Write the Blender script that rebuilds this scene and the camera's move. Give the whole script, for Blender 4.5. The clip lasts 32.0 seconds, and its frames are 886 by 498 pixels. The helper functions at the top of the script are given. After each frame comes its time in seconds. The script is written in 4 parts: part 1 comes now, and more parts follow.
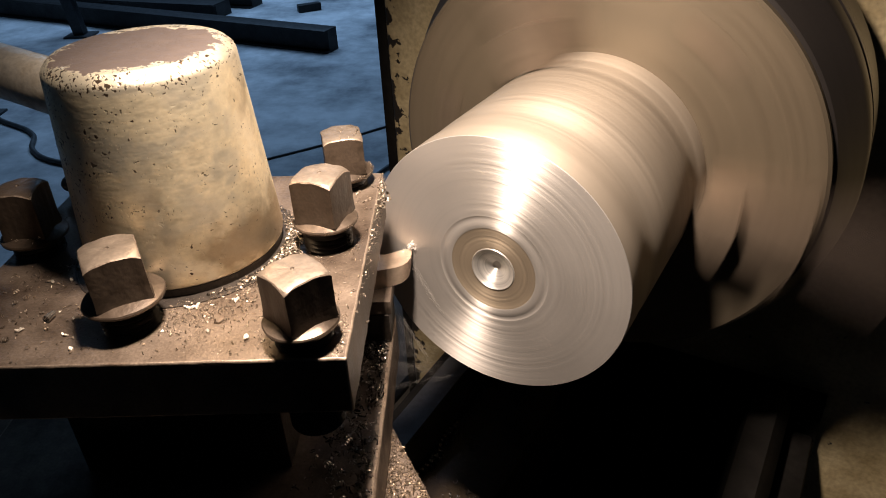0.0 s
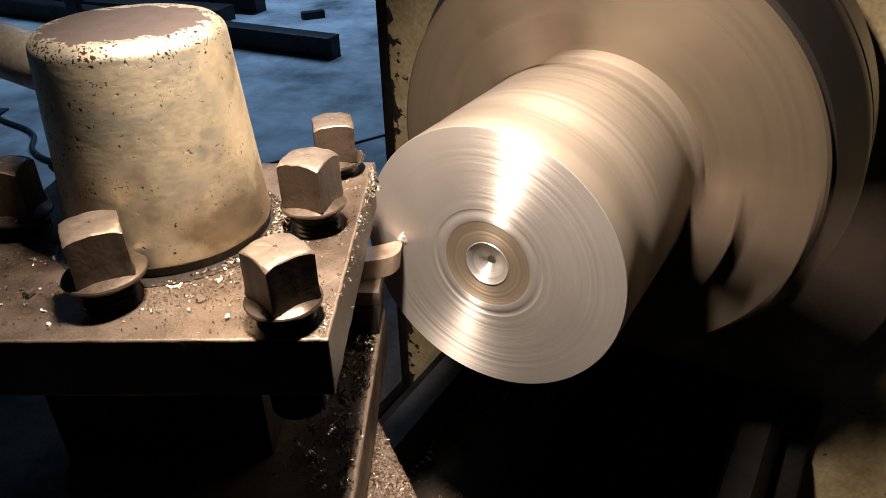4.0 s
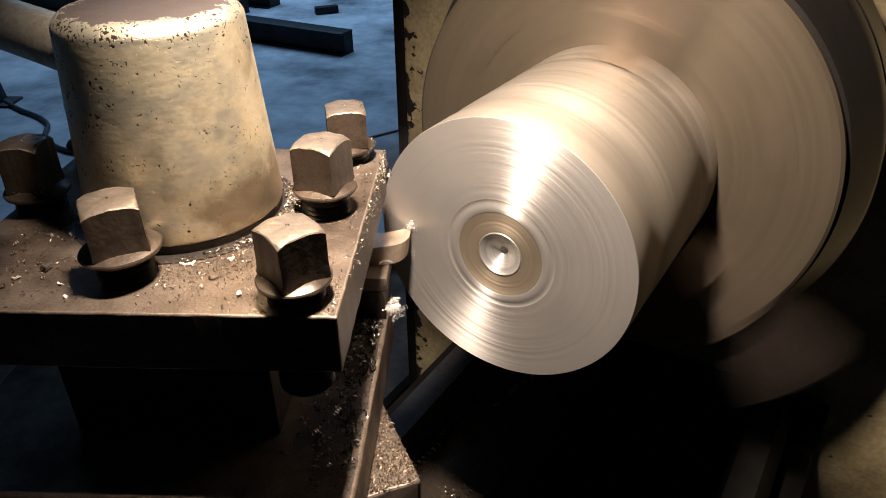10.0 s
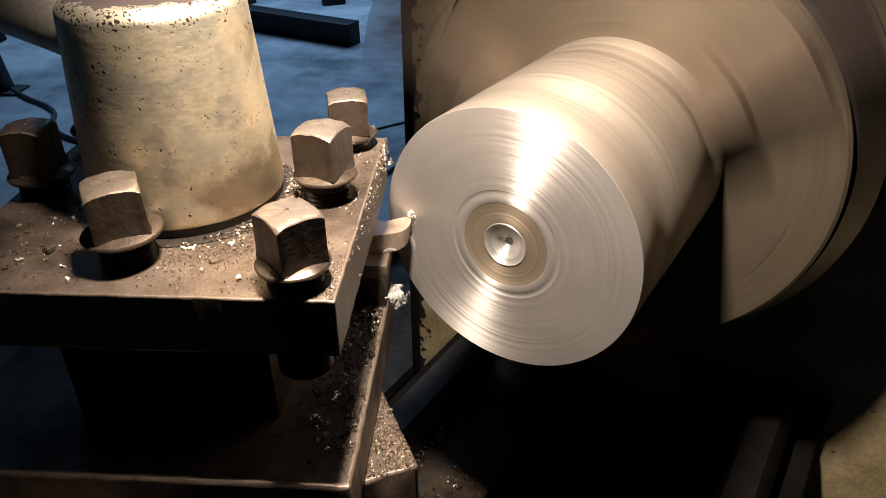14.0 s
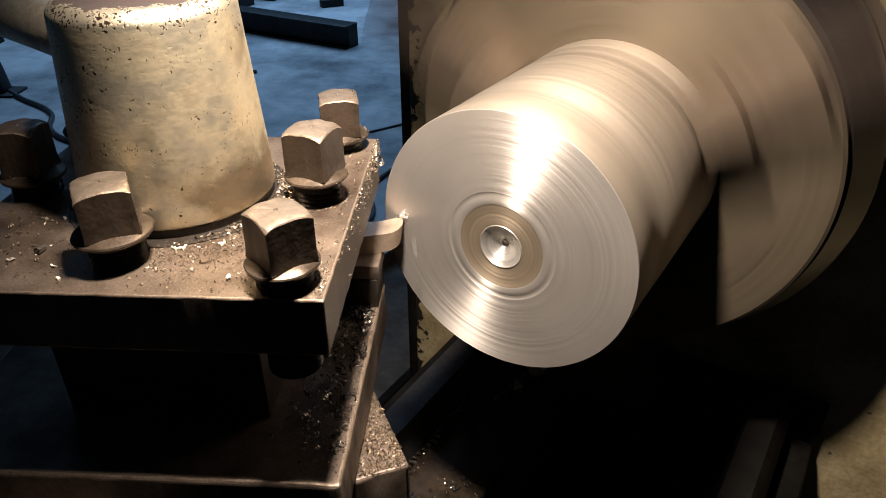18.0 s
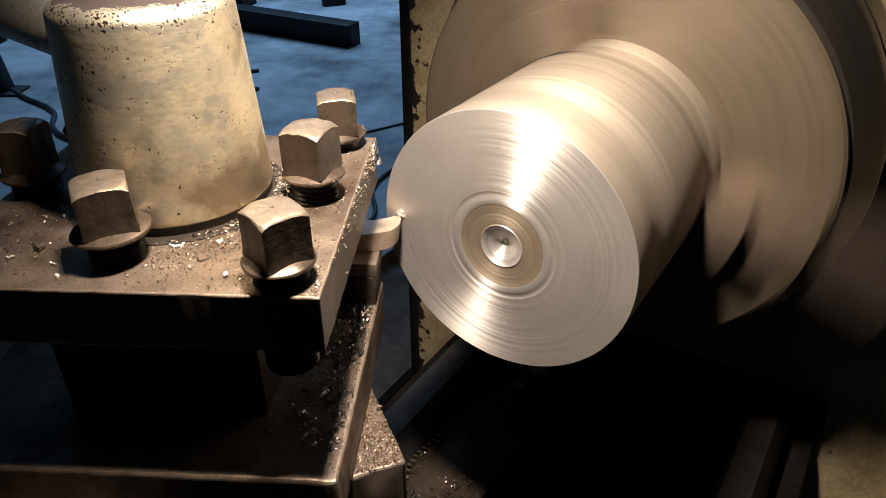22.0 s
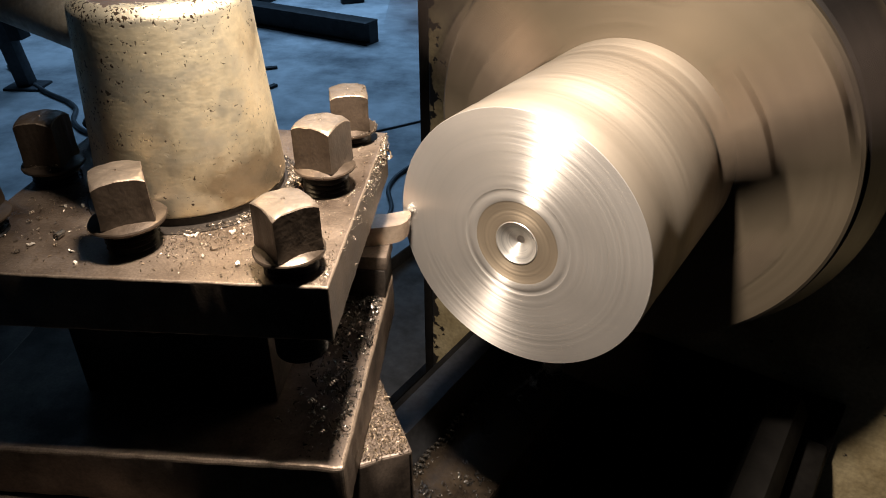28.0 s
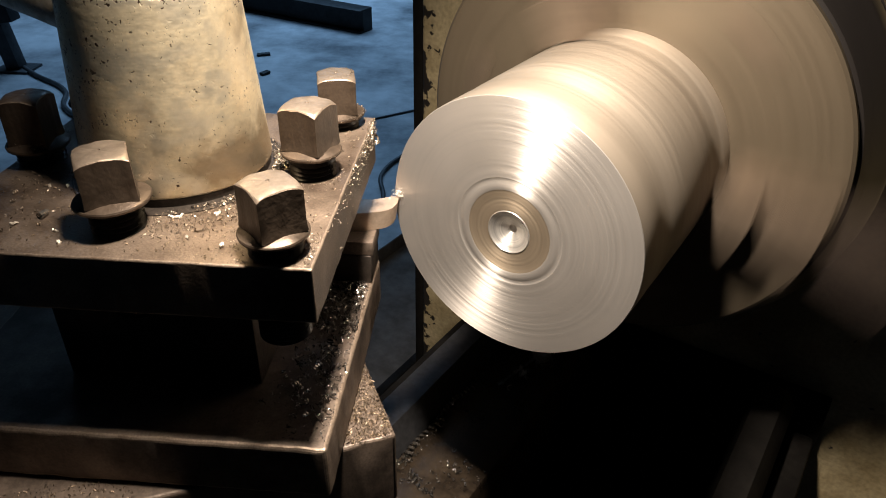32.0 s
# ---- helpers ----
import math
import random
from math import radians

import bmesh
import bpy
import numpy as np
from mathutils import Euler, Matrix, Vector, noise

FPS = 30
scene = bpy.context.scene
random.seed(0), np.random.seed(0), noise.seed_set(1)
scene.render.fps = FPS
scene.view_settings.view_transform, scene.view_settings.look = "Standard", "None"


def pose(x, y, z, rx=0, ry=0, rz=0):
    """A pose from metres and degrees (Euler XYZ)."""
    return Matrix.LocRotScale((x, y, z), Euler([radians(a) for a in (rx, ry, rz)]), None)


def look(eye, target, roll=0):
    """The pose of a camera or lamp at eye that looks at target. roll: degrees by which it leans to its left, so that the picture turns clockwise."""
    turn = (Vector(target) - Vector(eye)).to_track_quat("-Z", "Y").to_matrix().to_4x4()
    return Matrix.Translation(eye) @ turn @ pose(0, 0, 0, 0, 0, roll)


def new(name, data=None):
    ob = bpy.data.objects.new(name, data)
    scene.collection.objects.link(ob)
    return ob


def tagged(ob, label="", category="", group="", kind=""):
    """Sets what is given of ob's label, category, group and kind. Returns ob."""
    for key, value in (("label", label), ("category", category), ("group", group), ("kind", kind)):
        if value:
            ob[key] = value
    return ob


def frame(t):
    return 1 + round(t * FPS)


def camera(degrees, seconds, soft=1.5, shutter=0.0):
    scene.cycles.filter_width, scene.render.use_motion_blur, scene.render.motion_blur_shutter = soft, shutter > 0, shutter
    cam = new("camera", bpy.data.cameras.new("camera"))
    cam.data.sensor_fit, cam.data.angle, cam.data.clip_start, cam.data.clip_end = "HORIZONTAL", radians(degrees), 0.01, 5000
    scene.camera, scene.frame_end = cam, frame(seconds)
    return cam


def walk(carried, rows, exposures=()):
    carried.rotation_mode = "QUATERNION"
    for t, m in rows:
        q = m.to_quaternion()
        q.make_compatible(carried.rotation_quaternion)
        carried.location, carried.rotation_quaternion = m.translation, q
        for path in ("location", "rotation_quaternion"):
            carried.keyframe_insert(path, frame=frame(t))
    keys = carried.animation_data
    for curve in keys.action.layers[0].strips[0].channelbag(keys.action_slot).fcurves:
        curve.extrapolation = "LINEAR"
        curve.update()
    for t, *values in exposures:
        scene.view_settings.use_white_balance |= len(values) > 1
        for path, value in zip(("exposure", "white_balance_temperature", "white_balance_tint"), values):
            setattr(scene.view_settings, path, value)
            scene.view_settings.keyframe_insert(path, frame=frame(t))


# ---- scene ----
# A small lathe close-up: x right along the tool post's front, y along its side, z up; floor at z = 0.
TOP = 1.1                                   # height of the tool post's top plate
SLIDE = [(0.0, 0.0), (4.5, -0.00222), (10.0, -0.00484), (15.5, -0.00854), (21.0, -0.01131), (26.5, -0.0142), (32.0, -0.01834)]
PHI = 29.288                                # the spindle axis, degrees clockwise from +y
AX = Vector((math.sin(radians(PHI)), math.cos(radians(PHI)), 0))     # along the spindle, towards the headstock
CD = Vector((math.cos(radians(PHI)), -math.sin(radians(PHI)), 0))    # across it
FACE = Vector((0.04596, 0.10855, TOP - 0.04275))                     # centre of the work's faced end
WORK_R, CHUCK_D, CHUCK_R = 0.0627, 0.12, 0.121

# ---------------------------------------------------------------- camera
cam = camera(62.143, 32.0, soft=1.0, shutter=0.5)
ROWS = [
    (0.0, 0.0361, -0.16193, 0.1354, 58.371, 2.584, 0.821),
    (0.5, 0.03543, -0.16175, 0.13356, 58.427, 2.495, 0.909),
    (1.0, 0.03557, -0.1632, 0.13052, 58.635, 2.312, 0.955),
    (1.5, 0.03656, -0.16192, 0.12699, 58.908, 1.583, 1.118),
    (2.0, 0.03683, -0.16217, 0.12636, 58.99, 1.43, 1.081),
    (2.5, 0.03704, -0.1628, 0.12632, 59.132, 1.48, 1.2),
    (3.0, 0.03668, -0.16252, 0.1262, 59.137, 1.397, 1.154),
    (3.5, 0.03723, -0.16259, 0.12694, 59.22, 1.549, 1.304),
    (5.5, 0.03808, -0.16332, 0.12611, 59.22, 0.968, 1.43),
    (6.0, 0.0379, -0.16346, 0.12669, 59.325, 1.142, 1.507),
    (6.5, 0.03729, -0.16497, 0.12576, 58.896, 0.825, 1.936),
    (7.0, 0.03688, -0.16513, 0.12521, 59.072, 0.834, 1.851),
    (7.5, 0.03672, -0.1657, 0.12583, 59.094, 0.833, 1.917),
    (8.0, 0.03554, -0.16603, 0.12569, 59.163, 0.722, 2.185),
    (8.5, 0.035, -0.16701, 0.12566, 58.903, 0.641, 2.725),
    (9.0, 0.0349, -0.16677, 0.12507, 58.978, 0.5, 2.329),
    (9.5, 0.03494, -0.16712, 0.12487, 58.94, 0.418, 2.482),
    (10.0, 0.03533, -0.16758, 0.12529, 59.099, 0.591, 2.557),
    (10.5, 0.03557, -0.16861, 0.1258, 58.953, 0.712, 2.924),
    (11.0, 0.03515, -0.16791, 0.12563, 58.978, 0.67, 2.838),
    (11.5, 0.0353, -0.16811, 0.12519, 58.907, 0.566, 2.883),
    (12.0, 0.03493, -0.16879, 0.12509, 58.88, 0.421, 2.976),
    (12.5, 0.03497, -0.16909, 0.12498, 58.844, 0.319, 3.084),
    (13.0, 0.03535, -0.16829, 0.12498, 58.831, 0.313, 2.892),
    (13.5, 0.03539, -0.16835, 0.12497, 58.825, 0.324, 2.895),
    (14.0, 0.03512, -0.16874, 0.12456, 58.538, 0.258, 3.178),
    (14.5, 0.03525, -0.16866, 0.12481, 58.768, 0.345, 3.157),
    (16.5, 0.03606, -0.16889, 0.12438, 58.606, 0.198, 3.093),
    (17.0, 0.03571, -0.16893, 0.1243, 58.564, 0.104, 3.163),
    (17.5, 0.03622, -0.16878, 0.12473, 58.546, 0.199, 3.023),
    (18.0, 0.03607, -0.16905, 0.12483, 58.682, 0.185, 3.056),
    (18.5, 0.0364, -0.16934, 0.12473, 58.754, 0.123, 3.055),
    (19.0, 0.03628, -0.16929, 0.12463, 58.567, 0.012, 3.145),
    (19.5, 0.03603, -0.16875, 0.1238, 58.526, -0.036, 3.088),
    (20.0, 0.03614, -0.16962, 0.12473, 58.629, 0.082, 3.121),
    (20.5, 0.03656, -0.16958, 0.12534, 58.73, 0.234, 3.132),
    (21.0, 0.0366, -0.16942, 0.12541, 58.548, 0.156, 3.176),
    (21.5, 0.03694, -0.16893, 0.12499, 58.492, 0.052, 3.075),
    (22.0, 0.03671, -0.1699, 0.12555, 58.598, 0.24, 3.211),
    (22.5, 0.03652, -0.17036, 0.12619, 58.653, 0.283, 3.273),
    (23.0, 0.03689, -0.17184, 0.12641, 58.527, 0.489, 3.812),
    (23.5, 0.03654, -0.17098, 0.12574, 58.326, 0.137, 3.721),
    (24.0, 0.0368, -0.17077, 0.12595, 58.495, 0.247, 3.544),
    (24.5, 0.03721, -0.17175, 0.12672, 58.589, 0.475, 3.806),
    (25.0, 0.03727, -0.17242, 0.12635, 58.421, 0.444, 4.094),
    (25.5, 0.03723, -0.17221, 0.1257, 58.275, 0.126, 4.118),
    (27.5, 0.03718, -0.17366, 0.1263, 58.345, 0.277, 4.598),
    (28.0, 0.03685, -0.17316, 0.12651, 58.467, 0.264, 4.597),
    (28.5, 0.03702, -0.17374, 0.12698, 58.455, 0.221, 4.523),
    (29.0, 0.03693, -0.1737, 0.12677, 58.387, 0.219, 4.577),
    (29.5, 0.03717, -0.17336, 0.12586, 57.985, -0.015, 4.473),
    (30.0, 0.03727, -0.17241, 0.12564, 57.986, -0.164, 4.34),
    (30.5, 0.03727, -0.17277, 0.12574, 58.053, -0.102, 4.435),
    (31.0, 0.03679, -0.17311, 0.12555, 58.12, -0.078, 4.412),
    (31.5, 0.03769, -0.1734, 0.12548, 58.115, -0.028, 4.445),
    (32.0, 0.03656, -0.17322, 0.12542, 57.703, -0.739, 4.427),
]
walk(cam, [(t, pose(x, y, z + TOP, rx, ry, rz)) for t, x, y, z, rx, ry, rz in ROWS],
     exposures=[(0.0, 0.0, 6420, 11), (8.0, 0.03, 6280, 9), (20.0, 0.08, 6210, 7), (32.0, 0.16, 6150, 5)])

# ---------------------------------------------------------------- light
world = bpy.data.worlds.new("workshop_world")
scene.world = world
world.use_nodes = True
world.node_tree.nodes["Background"].inputs[0].default_value = (0.30, 0.45, 0.75, 1)
world.node_tree.nodes["Background"].inputs[1].default_value = 0.004


def area(name, m, w, h, watts, colour):
    data = bpy.data.lights.new(name, "AREA")
    data.shape, data.size, data.size_y, data.energy, data.color = "RECTANGLE", w, h, watts, colour
    data.spread = radians(137)                           # narrowed to keep the blue light off the tool post
    ob = new(name, data)
    ob.matrix_world = m
    return ob


# machine's work lamp above the tool post; daylight from an unseen, added skylight
lamp_data = bpy.data.lights.new("work_lamp", "SPOT")
lamp_data.energy, lamp_data.color, lamp_data.shadow_soft_size = 18.6, (1.0, 0.815, 0.67), 0.0155
lamp_data.spot_size, lamp_data.spot_blend = radians(105), 1.0
work_lamp = new("work_lamp", lamp_data)
work_lamp.matrix_world = look((0.003, 0.024, TOP + 0.235), (0.064, 0.095, TOP - 0.02))
area("added_skylight_daylight", look((-1.2, 5.8, 4.02), (-1.2, 5.8, 0.0)), 4.4, 2.0, 105, (0.36, 0.62, 1.0))
scene.view_settings.exposure = 0.0


# ---------------------------------------------------------------- materials
def mat(name, colour, rough=0.5, metal=0.0, grain=0.0, scale=200.0, bump=0.0, dark=None, big=20.0, spread=(0.4, 0.65), wet=0.0, dents=0.0, **extra):
    """A surface with variation at two scales: stains of a second colour, and a fine grain in tone, gloss and relief."""
    m = bpy.data.materials.new(name)
    m.use_nodes = True
    n, l = m.node_tree.nodes, m.node_tree.links
    b = n["Principled BSDF"]
    co = n.new("ShaderNodeTexCoord")
    b.inputs["Metallic"].default_value = metal
    fine = n.new("ShaderNodeTexNoise")
    fine.inputs["Scale"].default_value, fine.inputs["Detail"].default_value = scale, 4
    l.new(co.outputs["Object"], fine.inputs["Vector"])
    blot = n.new("ShaderNodeTexNoise")
    blot.inputs["Scale"].default_value, blot.inputs["Detail"].default_value, blot.inputs["Roughness"].default_value = big, 6, 0.65
    l.new(co.outputs["Object"], blot.inputs["Vector"])
    ramp = n.new("ShaderNodeMapRange")
    ramp.inputs[1].default_value, ramp.inputs[2].default_value = spread
    l.new(blot.outputs["Fac"], ramp.inputs[0])
    mix = n.new("ShaderNodeMix")
    mix.data_type = "RGBA"
    mix.inputs[6].default_value = (*colour, 1)
    mix.inputs[7].default_value = (*(dark or [c * 0.6 for c in colour]), 1)
    l.new(ramp.outputs[0], mix.inputs[0])
    tone = n.new("ShaderNodeMapRange")
    tone.inputs[1].default_value, tone.inputs[2].default_value = 0.3, 0.7
    tone.inputs[3].default_value, tone.inputs[4].default_value = 1 - grain, 1 + grain
    l.new(fine.outputs["Fac"], tone.inputs[0])
    mul = n.new("ShaderNodeVectorMath")
    mul.operation = "SCALE"
    l.new(mix.outputs[2], mul.inputs[0])
    l.new(tone.outputs[0], mul.inputs[3])
    l.new(mul.outputs[0], b.inputs["Base Color"])
    gloss = n.new("ShaderNodeMapRange")
    gloss.inputs[1].default_value, gloss.inputs[2].default_value = 0.3, 0.7
    gloss.inputs[3].default_value, gloss.inputs[4].default_value = (rough + 0.1, max(rough - wet, 0.1)) if wet else (max(rough - 0.12, 0.03), min(rough + 0.12, 1))
    l.new(blot.outputs["Fac"], gloss.inputs[0])
    l.new(gloss.outputs[0], b.inputs["Roughness"])
    if bump:
        bp = n.new("ShaderNodeBump")
        bp.inputs["Strength"].default_value, bp.inputs["Distance"].default_value = bump, 0.0004
        l.new(fine.outputs["Fac"], bp.inputs["Height"])
        l.new(bp.outputs[0], b.inputs["Normal"])
    if dents:                                            # knocks and dints at a larger size
        knock = n.new("ShaderNodeTexNoise")
        knock.inputs["Scale"].default_value, knock.inputs["Detail"].default_value, knock.inputs["Roughness"].default_value = 230, 3, 0.6
        l.new(co.outputs["Object"], knock.inputs["Vector"])
        past = n.new("ShaderNodeMapRange")
        past.inputs[1].default_value, past.inputs[2].default_value = 0.28, 0.6
        l.new(knock.outputs["Fac"], past.inputs[0])
        dp = n.new("ShaderNodeBump")
        dp.inputs["Strength"].default_value, dp.inputs["Distance"].default_value = dents, 0.0005
        l.new(past.outputs[0], dp.inputs["Height"])
        l.new(bp.outputs[0], dp.inputs["Normal"])
        l.new(dp.outputs[0], b.inputs["Normal"])
    for key, value in extra.items():
        b.inputs[key].default_value = value
    return m


def tree(m):
    return m.node_tree.nodes, m.node_tree.links, m.node_tree.nodes["Principled BSDF"]


def node(n, kind, *values, **named):
    """A node with its first inputs set, and attributes by name."""
    made = n.new(kind)
    if "operation" in named:
        made.operation = named["operation"]
    if "dims" in named:
        made.noise_dimensions = named["dims"]
    for i, v in enumerate(values):
        if v is not None:
            made.inputs[i].default_value = v
    return made


def turned_metal(name, colour, rough, metal, rings, along, aniso, spread=0.3, bump=0.15):
    """Metal with the tool's fine rings: around the y axis, by radius (a face) or by y (a turned skin)."""
    m = bpy.data.materials.new(name)
    m.use_nodes = True
    n, l, b = tree(m)
    co = n.new("ShaderNodeTexCoord")
    sep = n.new("ShaderNodeSeparateXYZ")
    l.new(co.outputs["Object"], sep.inputs[0])
    if along == "r":
        xx, zz = node(n, "ShaderNodeMath", operation="MULTIPLY"), node(n, "ShaderNodeMath", operation="MULTIPLY")
        for q, k in ((xx, 0), (zz, 2)):
            l.new(sep.outputs[k], q.inputs[0])
            l.new(sep.outputs[k], q.inputs[1])
        add, root = node(n, "ShaderNodeMath", operation="ADD"), node(n, "ShaderNodeMath", operation="SQRT")
        l.new(xx.outputs[0], add.inputs[0])
        l.new(zz.outputs[0], add.inputs[1])
        l.new(add.outputs[0], root.inputs[0])
        src = root.outputs[0]
    else:
        src = sep.outputs[1]
    mul = node(n, "ShaderNodeMath", None, rings, operation="MULTIPLY")
    l.new(src, mul.inputs[0])
    fine = n.new("ShaderNodeTexNoise")
    fine.noise_dimensions = "1D"
    fine.inputs["Scale"].default_value, fine.inputs["Detail"].default_value, fine.inputs["Roughness"].default_value = 1.0, 6, 0.7
    l.new(mul.outputs[0], fine.inputs["W"])
    blot = n.new("ShaderNodeTexNoise")
    blot.inputs["Scale"].default_value, blot.inputs["Detail"].default_value = 40, 5
    l.new(co.outputs["Object"], blot.inputs["Vector"])
    tone = node(n, "ShaderNodeMapRange", None, 0.3, 0.7, 1 - spread, 1 + spread * 0.6)
    l.new(fine.outputs["Fac"], tone.inputs[0])
    tone2 = node(n, "ShaderNodeMapRange", None, 0.35, 0.65, 0.9, 1.06)
    l.new(blot.outputs["Fac"], tone2.inputs[0])
    both = node(n, "ShaderNodeMath", operation="MULTIPLY")
    l.new(tone.outputs[0], both.inputs[0])
    l.new(tone2.outputs[0], both.inputs[1])
    sc = node(n, "ShaderNodeVectorMath", (*colour,), operation="SCALE")
    l.new(both.outputs[0], sc.inputs[3])
    l.new(sc.outputs[0], b.inputs["Base Color"])
    gl = node(n, "ShaderNodeMapRange", None, 0.3, 0.7, rough * 0.75, rough * 1.3)
    l.new(fine.outputs["Fac"], gl.inputs[0])
    l.new(gl.outputs[0], b.inputs["Roughness"])
    b.inputs["Metallic"].default_value = metal
    b.inputs["Anisotropic"].default_value = aniso
    b.inputs["Anisotropic Rotation"].default_value = 0.25
    tan = n.new("ShaderNodeTangent")
    tan.direction_type, tan.axis = "RADIAL", "Y"
    l.new(tan.outputs[0], b.inputs["Tangent"])
    bp = n.new("ShaderNodeBump")
    bp.inputs["Strength"].default_value, bp.inputs["Distance"].default_value = bump, 0.0002
    l.new(fine.outputs["Fac"], bp.inputs["Height"])
    l.new(bp.outputs[0], b.inputs["Normal"])
    return m


def worn_cap(name):
    """Old brassy plating: brown stains, dark pits, thickest on the bevel, and a dull brown patina on the flat top."""
    m = mat(name, (0.84, 0.73, 0.51), 0.47, 0.8, 0.08, 700, 0.10, dark=(0.58, 0.47, 0.30), big=24, spread=(0.45, 0.75))
    n, l, b = tree(m)
    co = n.new("ShaderNodeTexCoord")
    sep = n.new("ShaderNodeSeparateXYZ")
    l.new(co.outputs["Object"], sep.inputs[0])
    old = b.inputs["Base Color"].links[0].from_socket

    def spots(scale, detail, twist):
        q = n.new("ShaderNodeTexNoise")
        q.inputs["Scale"].default_value, q.inputs["Detail"].default_value, q.inputs["Distortion"].default_value = scale, detail, twist
        l.new(co.outputs["Object"], q.inputs["Vector"])
        return q.outputs["Fac"]

    def sums(*sockets):
        total = sockets[0]
        for q in sockets[1:]:
            add = node(n, "ShaderNodeMath", operation="ADD")
            l.new(total, add.inputs[0])
            l.new(q, add.inputs[1])
            total = add.outputs[0]
        return total

    def span(socket, *values):
        q = node(n, "ShaderNodeMapRange", None, *values)
        l.new(socket, q.inputs[0])
        return q.outputs[0]

    # pits: cells of noise past a threshold that falls on the bevel and along its lower edge, less to the right
    rise = span(sep.outputs[2], 0.020, 0.064, 0.03, 0.055)
    bevel = span(sep.outputs[2], 0.0640, 0.0660, 0.0, 0.075)
    flank = span(sep.outputs[0], -0.03, 0.03, 0.024, -0.034)
    patchy = span(spots(120, 2, 0.0), 0.4, 0.7, -0.05, 0.07)
    hole = span(sums(spots(950, 2, 0.5), rise, bevel, flank, patchy), 0.705, 0.73, 0.0, 1.0)
    large = span(sums(spots(330, 3, 0.3), span(spots(90, 1, 0.0), 0.4, 0.7, -0.06, 0.06)), 0.725, 0.745, 0.0, 0.85)
    both = node(n, "ShaderNodeMath", operation="MAXIMUM")
    l.new(hole, both.inputs[0])
    l.new(large, both.inputs[1])
    # brown stains low on the right-hand flank
    soil = span(sums(spots(48, 6, 0.3), span(sep.outputs[0], -0.012, 0.03, -0.12, 0.12), span(sep.outputs[2], 0.004, 0.045, 0.08, -0.08)), 0.58, 0.76, 0.0, 0.75)
    # plating worn to pale metal in patches and on the bevel, mottled by fine grime that lies across
    pale = n.new("ShaderNodeMix")
    pale.data_type = "RGBA"
    pale.inputs[7].default_value = (0.80, 0.725, 0.56, 1)
    # the bevel's extra paleness also carries its broad white highlight
    worn = span(sums(spots(85, 6, 0.6), span(sep.outputs[2], 0.0625, 0.0665, 0.0, 0.22)), 0.46, 0.66, 0.0, 0.85)
    l.new(worn, pale.inputs[0])
    l.new(old, pale.inputs[6])
    across = n.new("ShaderNodeMapping")
    across.inputs["Scale"].default_value = (1, 1, 1.5)
    l.new(co.outputs["Object"], across.inputs["Vector"])
    grime = n.new("ShaderNodeTexNoise")
    grime.inputs["Scale"].default_value, grime.inputs["Detail"].default_value, grime.inputs["Roughness"].default_value = 260, 7, 0.68
    l.new(across.outputs[0], grime.inputs["Vector"])
    smear = n.new("ShaderNodeMix")
    smear.data_type = "RGBA"
    smear.inputs[7].default_value = (0.45, 0.34, 0.19, 1)
    l.new(span(grime.outputs["Fac"], 0.50, 0.72, 0.0, 0.42), smear.inputs[0])
    l.new(pale.outputs[2], smear.inputs[6])
    brown = n.new("ShaderNodeMix")
    brown.data_type = "RGBA"
    brown.inputs[7].default_value = (0.21, 0.145, 0.08, 1)
    l.new(soil, brown.inputs[0])
    l.new(smear.outputs[2], brown.inputs[6])
    mix = n.new("ShaderNodeMix")
    mix.data_type = "RGBA"
    mix.inputs[7].default_value = (0.075, 0.05, 0.03, 1)
    l.new(both.outputs[0], mix.inputs[0])
    l.new(brown.outputs[2], mix.inputs[6])
    # patina on the flat top, worn through near its edge
    ring = n.new("ShaderNodeVectorMath")
    ring.operation = "LENGTH"
    level = n.new("ShaderNodeCombineXYZ")
    l.new(sep.outputs[0], level.inputs[0])
    l.new(sep.outputs[1], level.inputs[1])
    l.new(level.outputs[0], ring.inputs[0])
    inner = span(sums(ring.outputs[1], span(spots(70, 3, 0.6), 0.3, 0.7, -0.0045, 0.0045), span(spots(420, 4, 0.5), 0.3, 0.7, -0.0022, 0.0022)), 0.0242, 0.0234, 0.0, 1.0)
    high = span(sep.outputs[2], 0.0660, 0.0680, 0.0, 1.0)
    both_flat = node(n, "ShaderNodeMath", operation="MULTIPLY")
    l.new(inner, both_flat.inputs[0])
    l.new(high, both_flat.inputs[1])
    flat = both_flat.outputs[0]
    mix2 = n.new("ShaderNodeMix")
    mix2.data_type = "RGBA"
    mix2.inputs[7].default_value = (0.085, 0.066, 0.055, 1)
    l.new(flat, mix2.inputs[0])
    l.new(mix.outputs[2], mix2.inputs[6])
    l.new(mix2.outputs[2], b.inputs["Base Color"])
    # hammered skin: shallow dints that lie across
    lie = n.new("ShaderNodeMapping")
    lie.inputs["Scale"].default_value = (1, 1, 2.6)
    l.new(co.outputs["Object"], lie.inputs["Vector"])
    dints = n.new("ShaderNodeTexNoise")
    dints.inputs["Scale"].default_value, dints.inputs["Detail"].default_value = 210, 5
    l.new(lie.outputs[0], dints.inputs["Vector"])
    skin = n.new("ShaderNodeBump")
    skin.inputs["Strength"].default_value, skin.inputs["Distance"].default_value = 0.15, 0.0006
    l.new(dints.outputs["Fac"], skin.inputs["Height"])
    l.new(b.inputs["Normal"].links[0].from_socket, skin.inputs["Normal"])
    dent = n.new("ShaderNodeBump")
    dent.invert = True
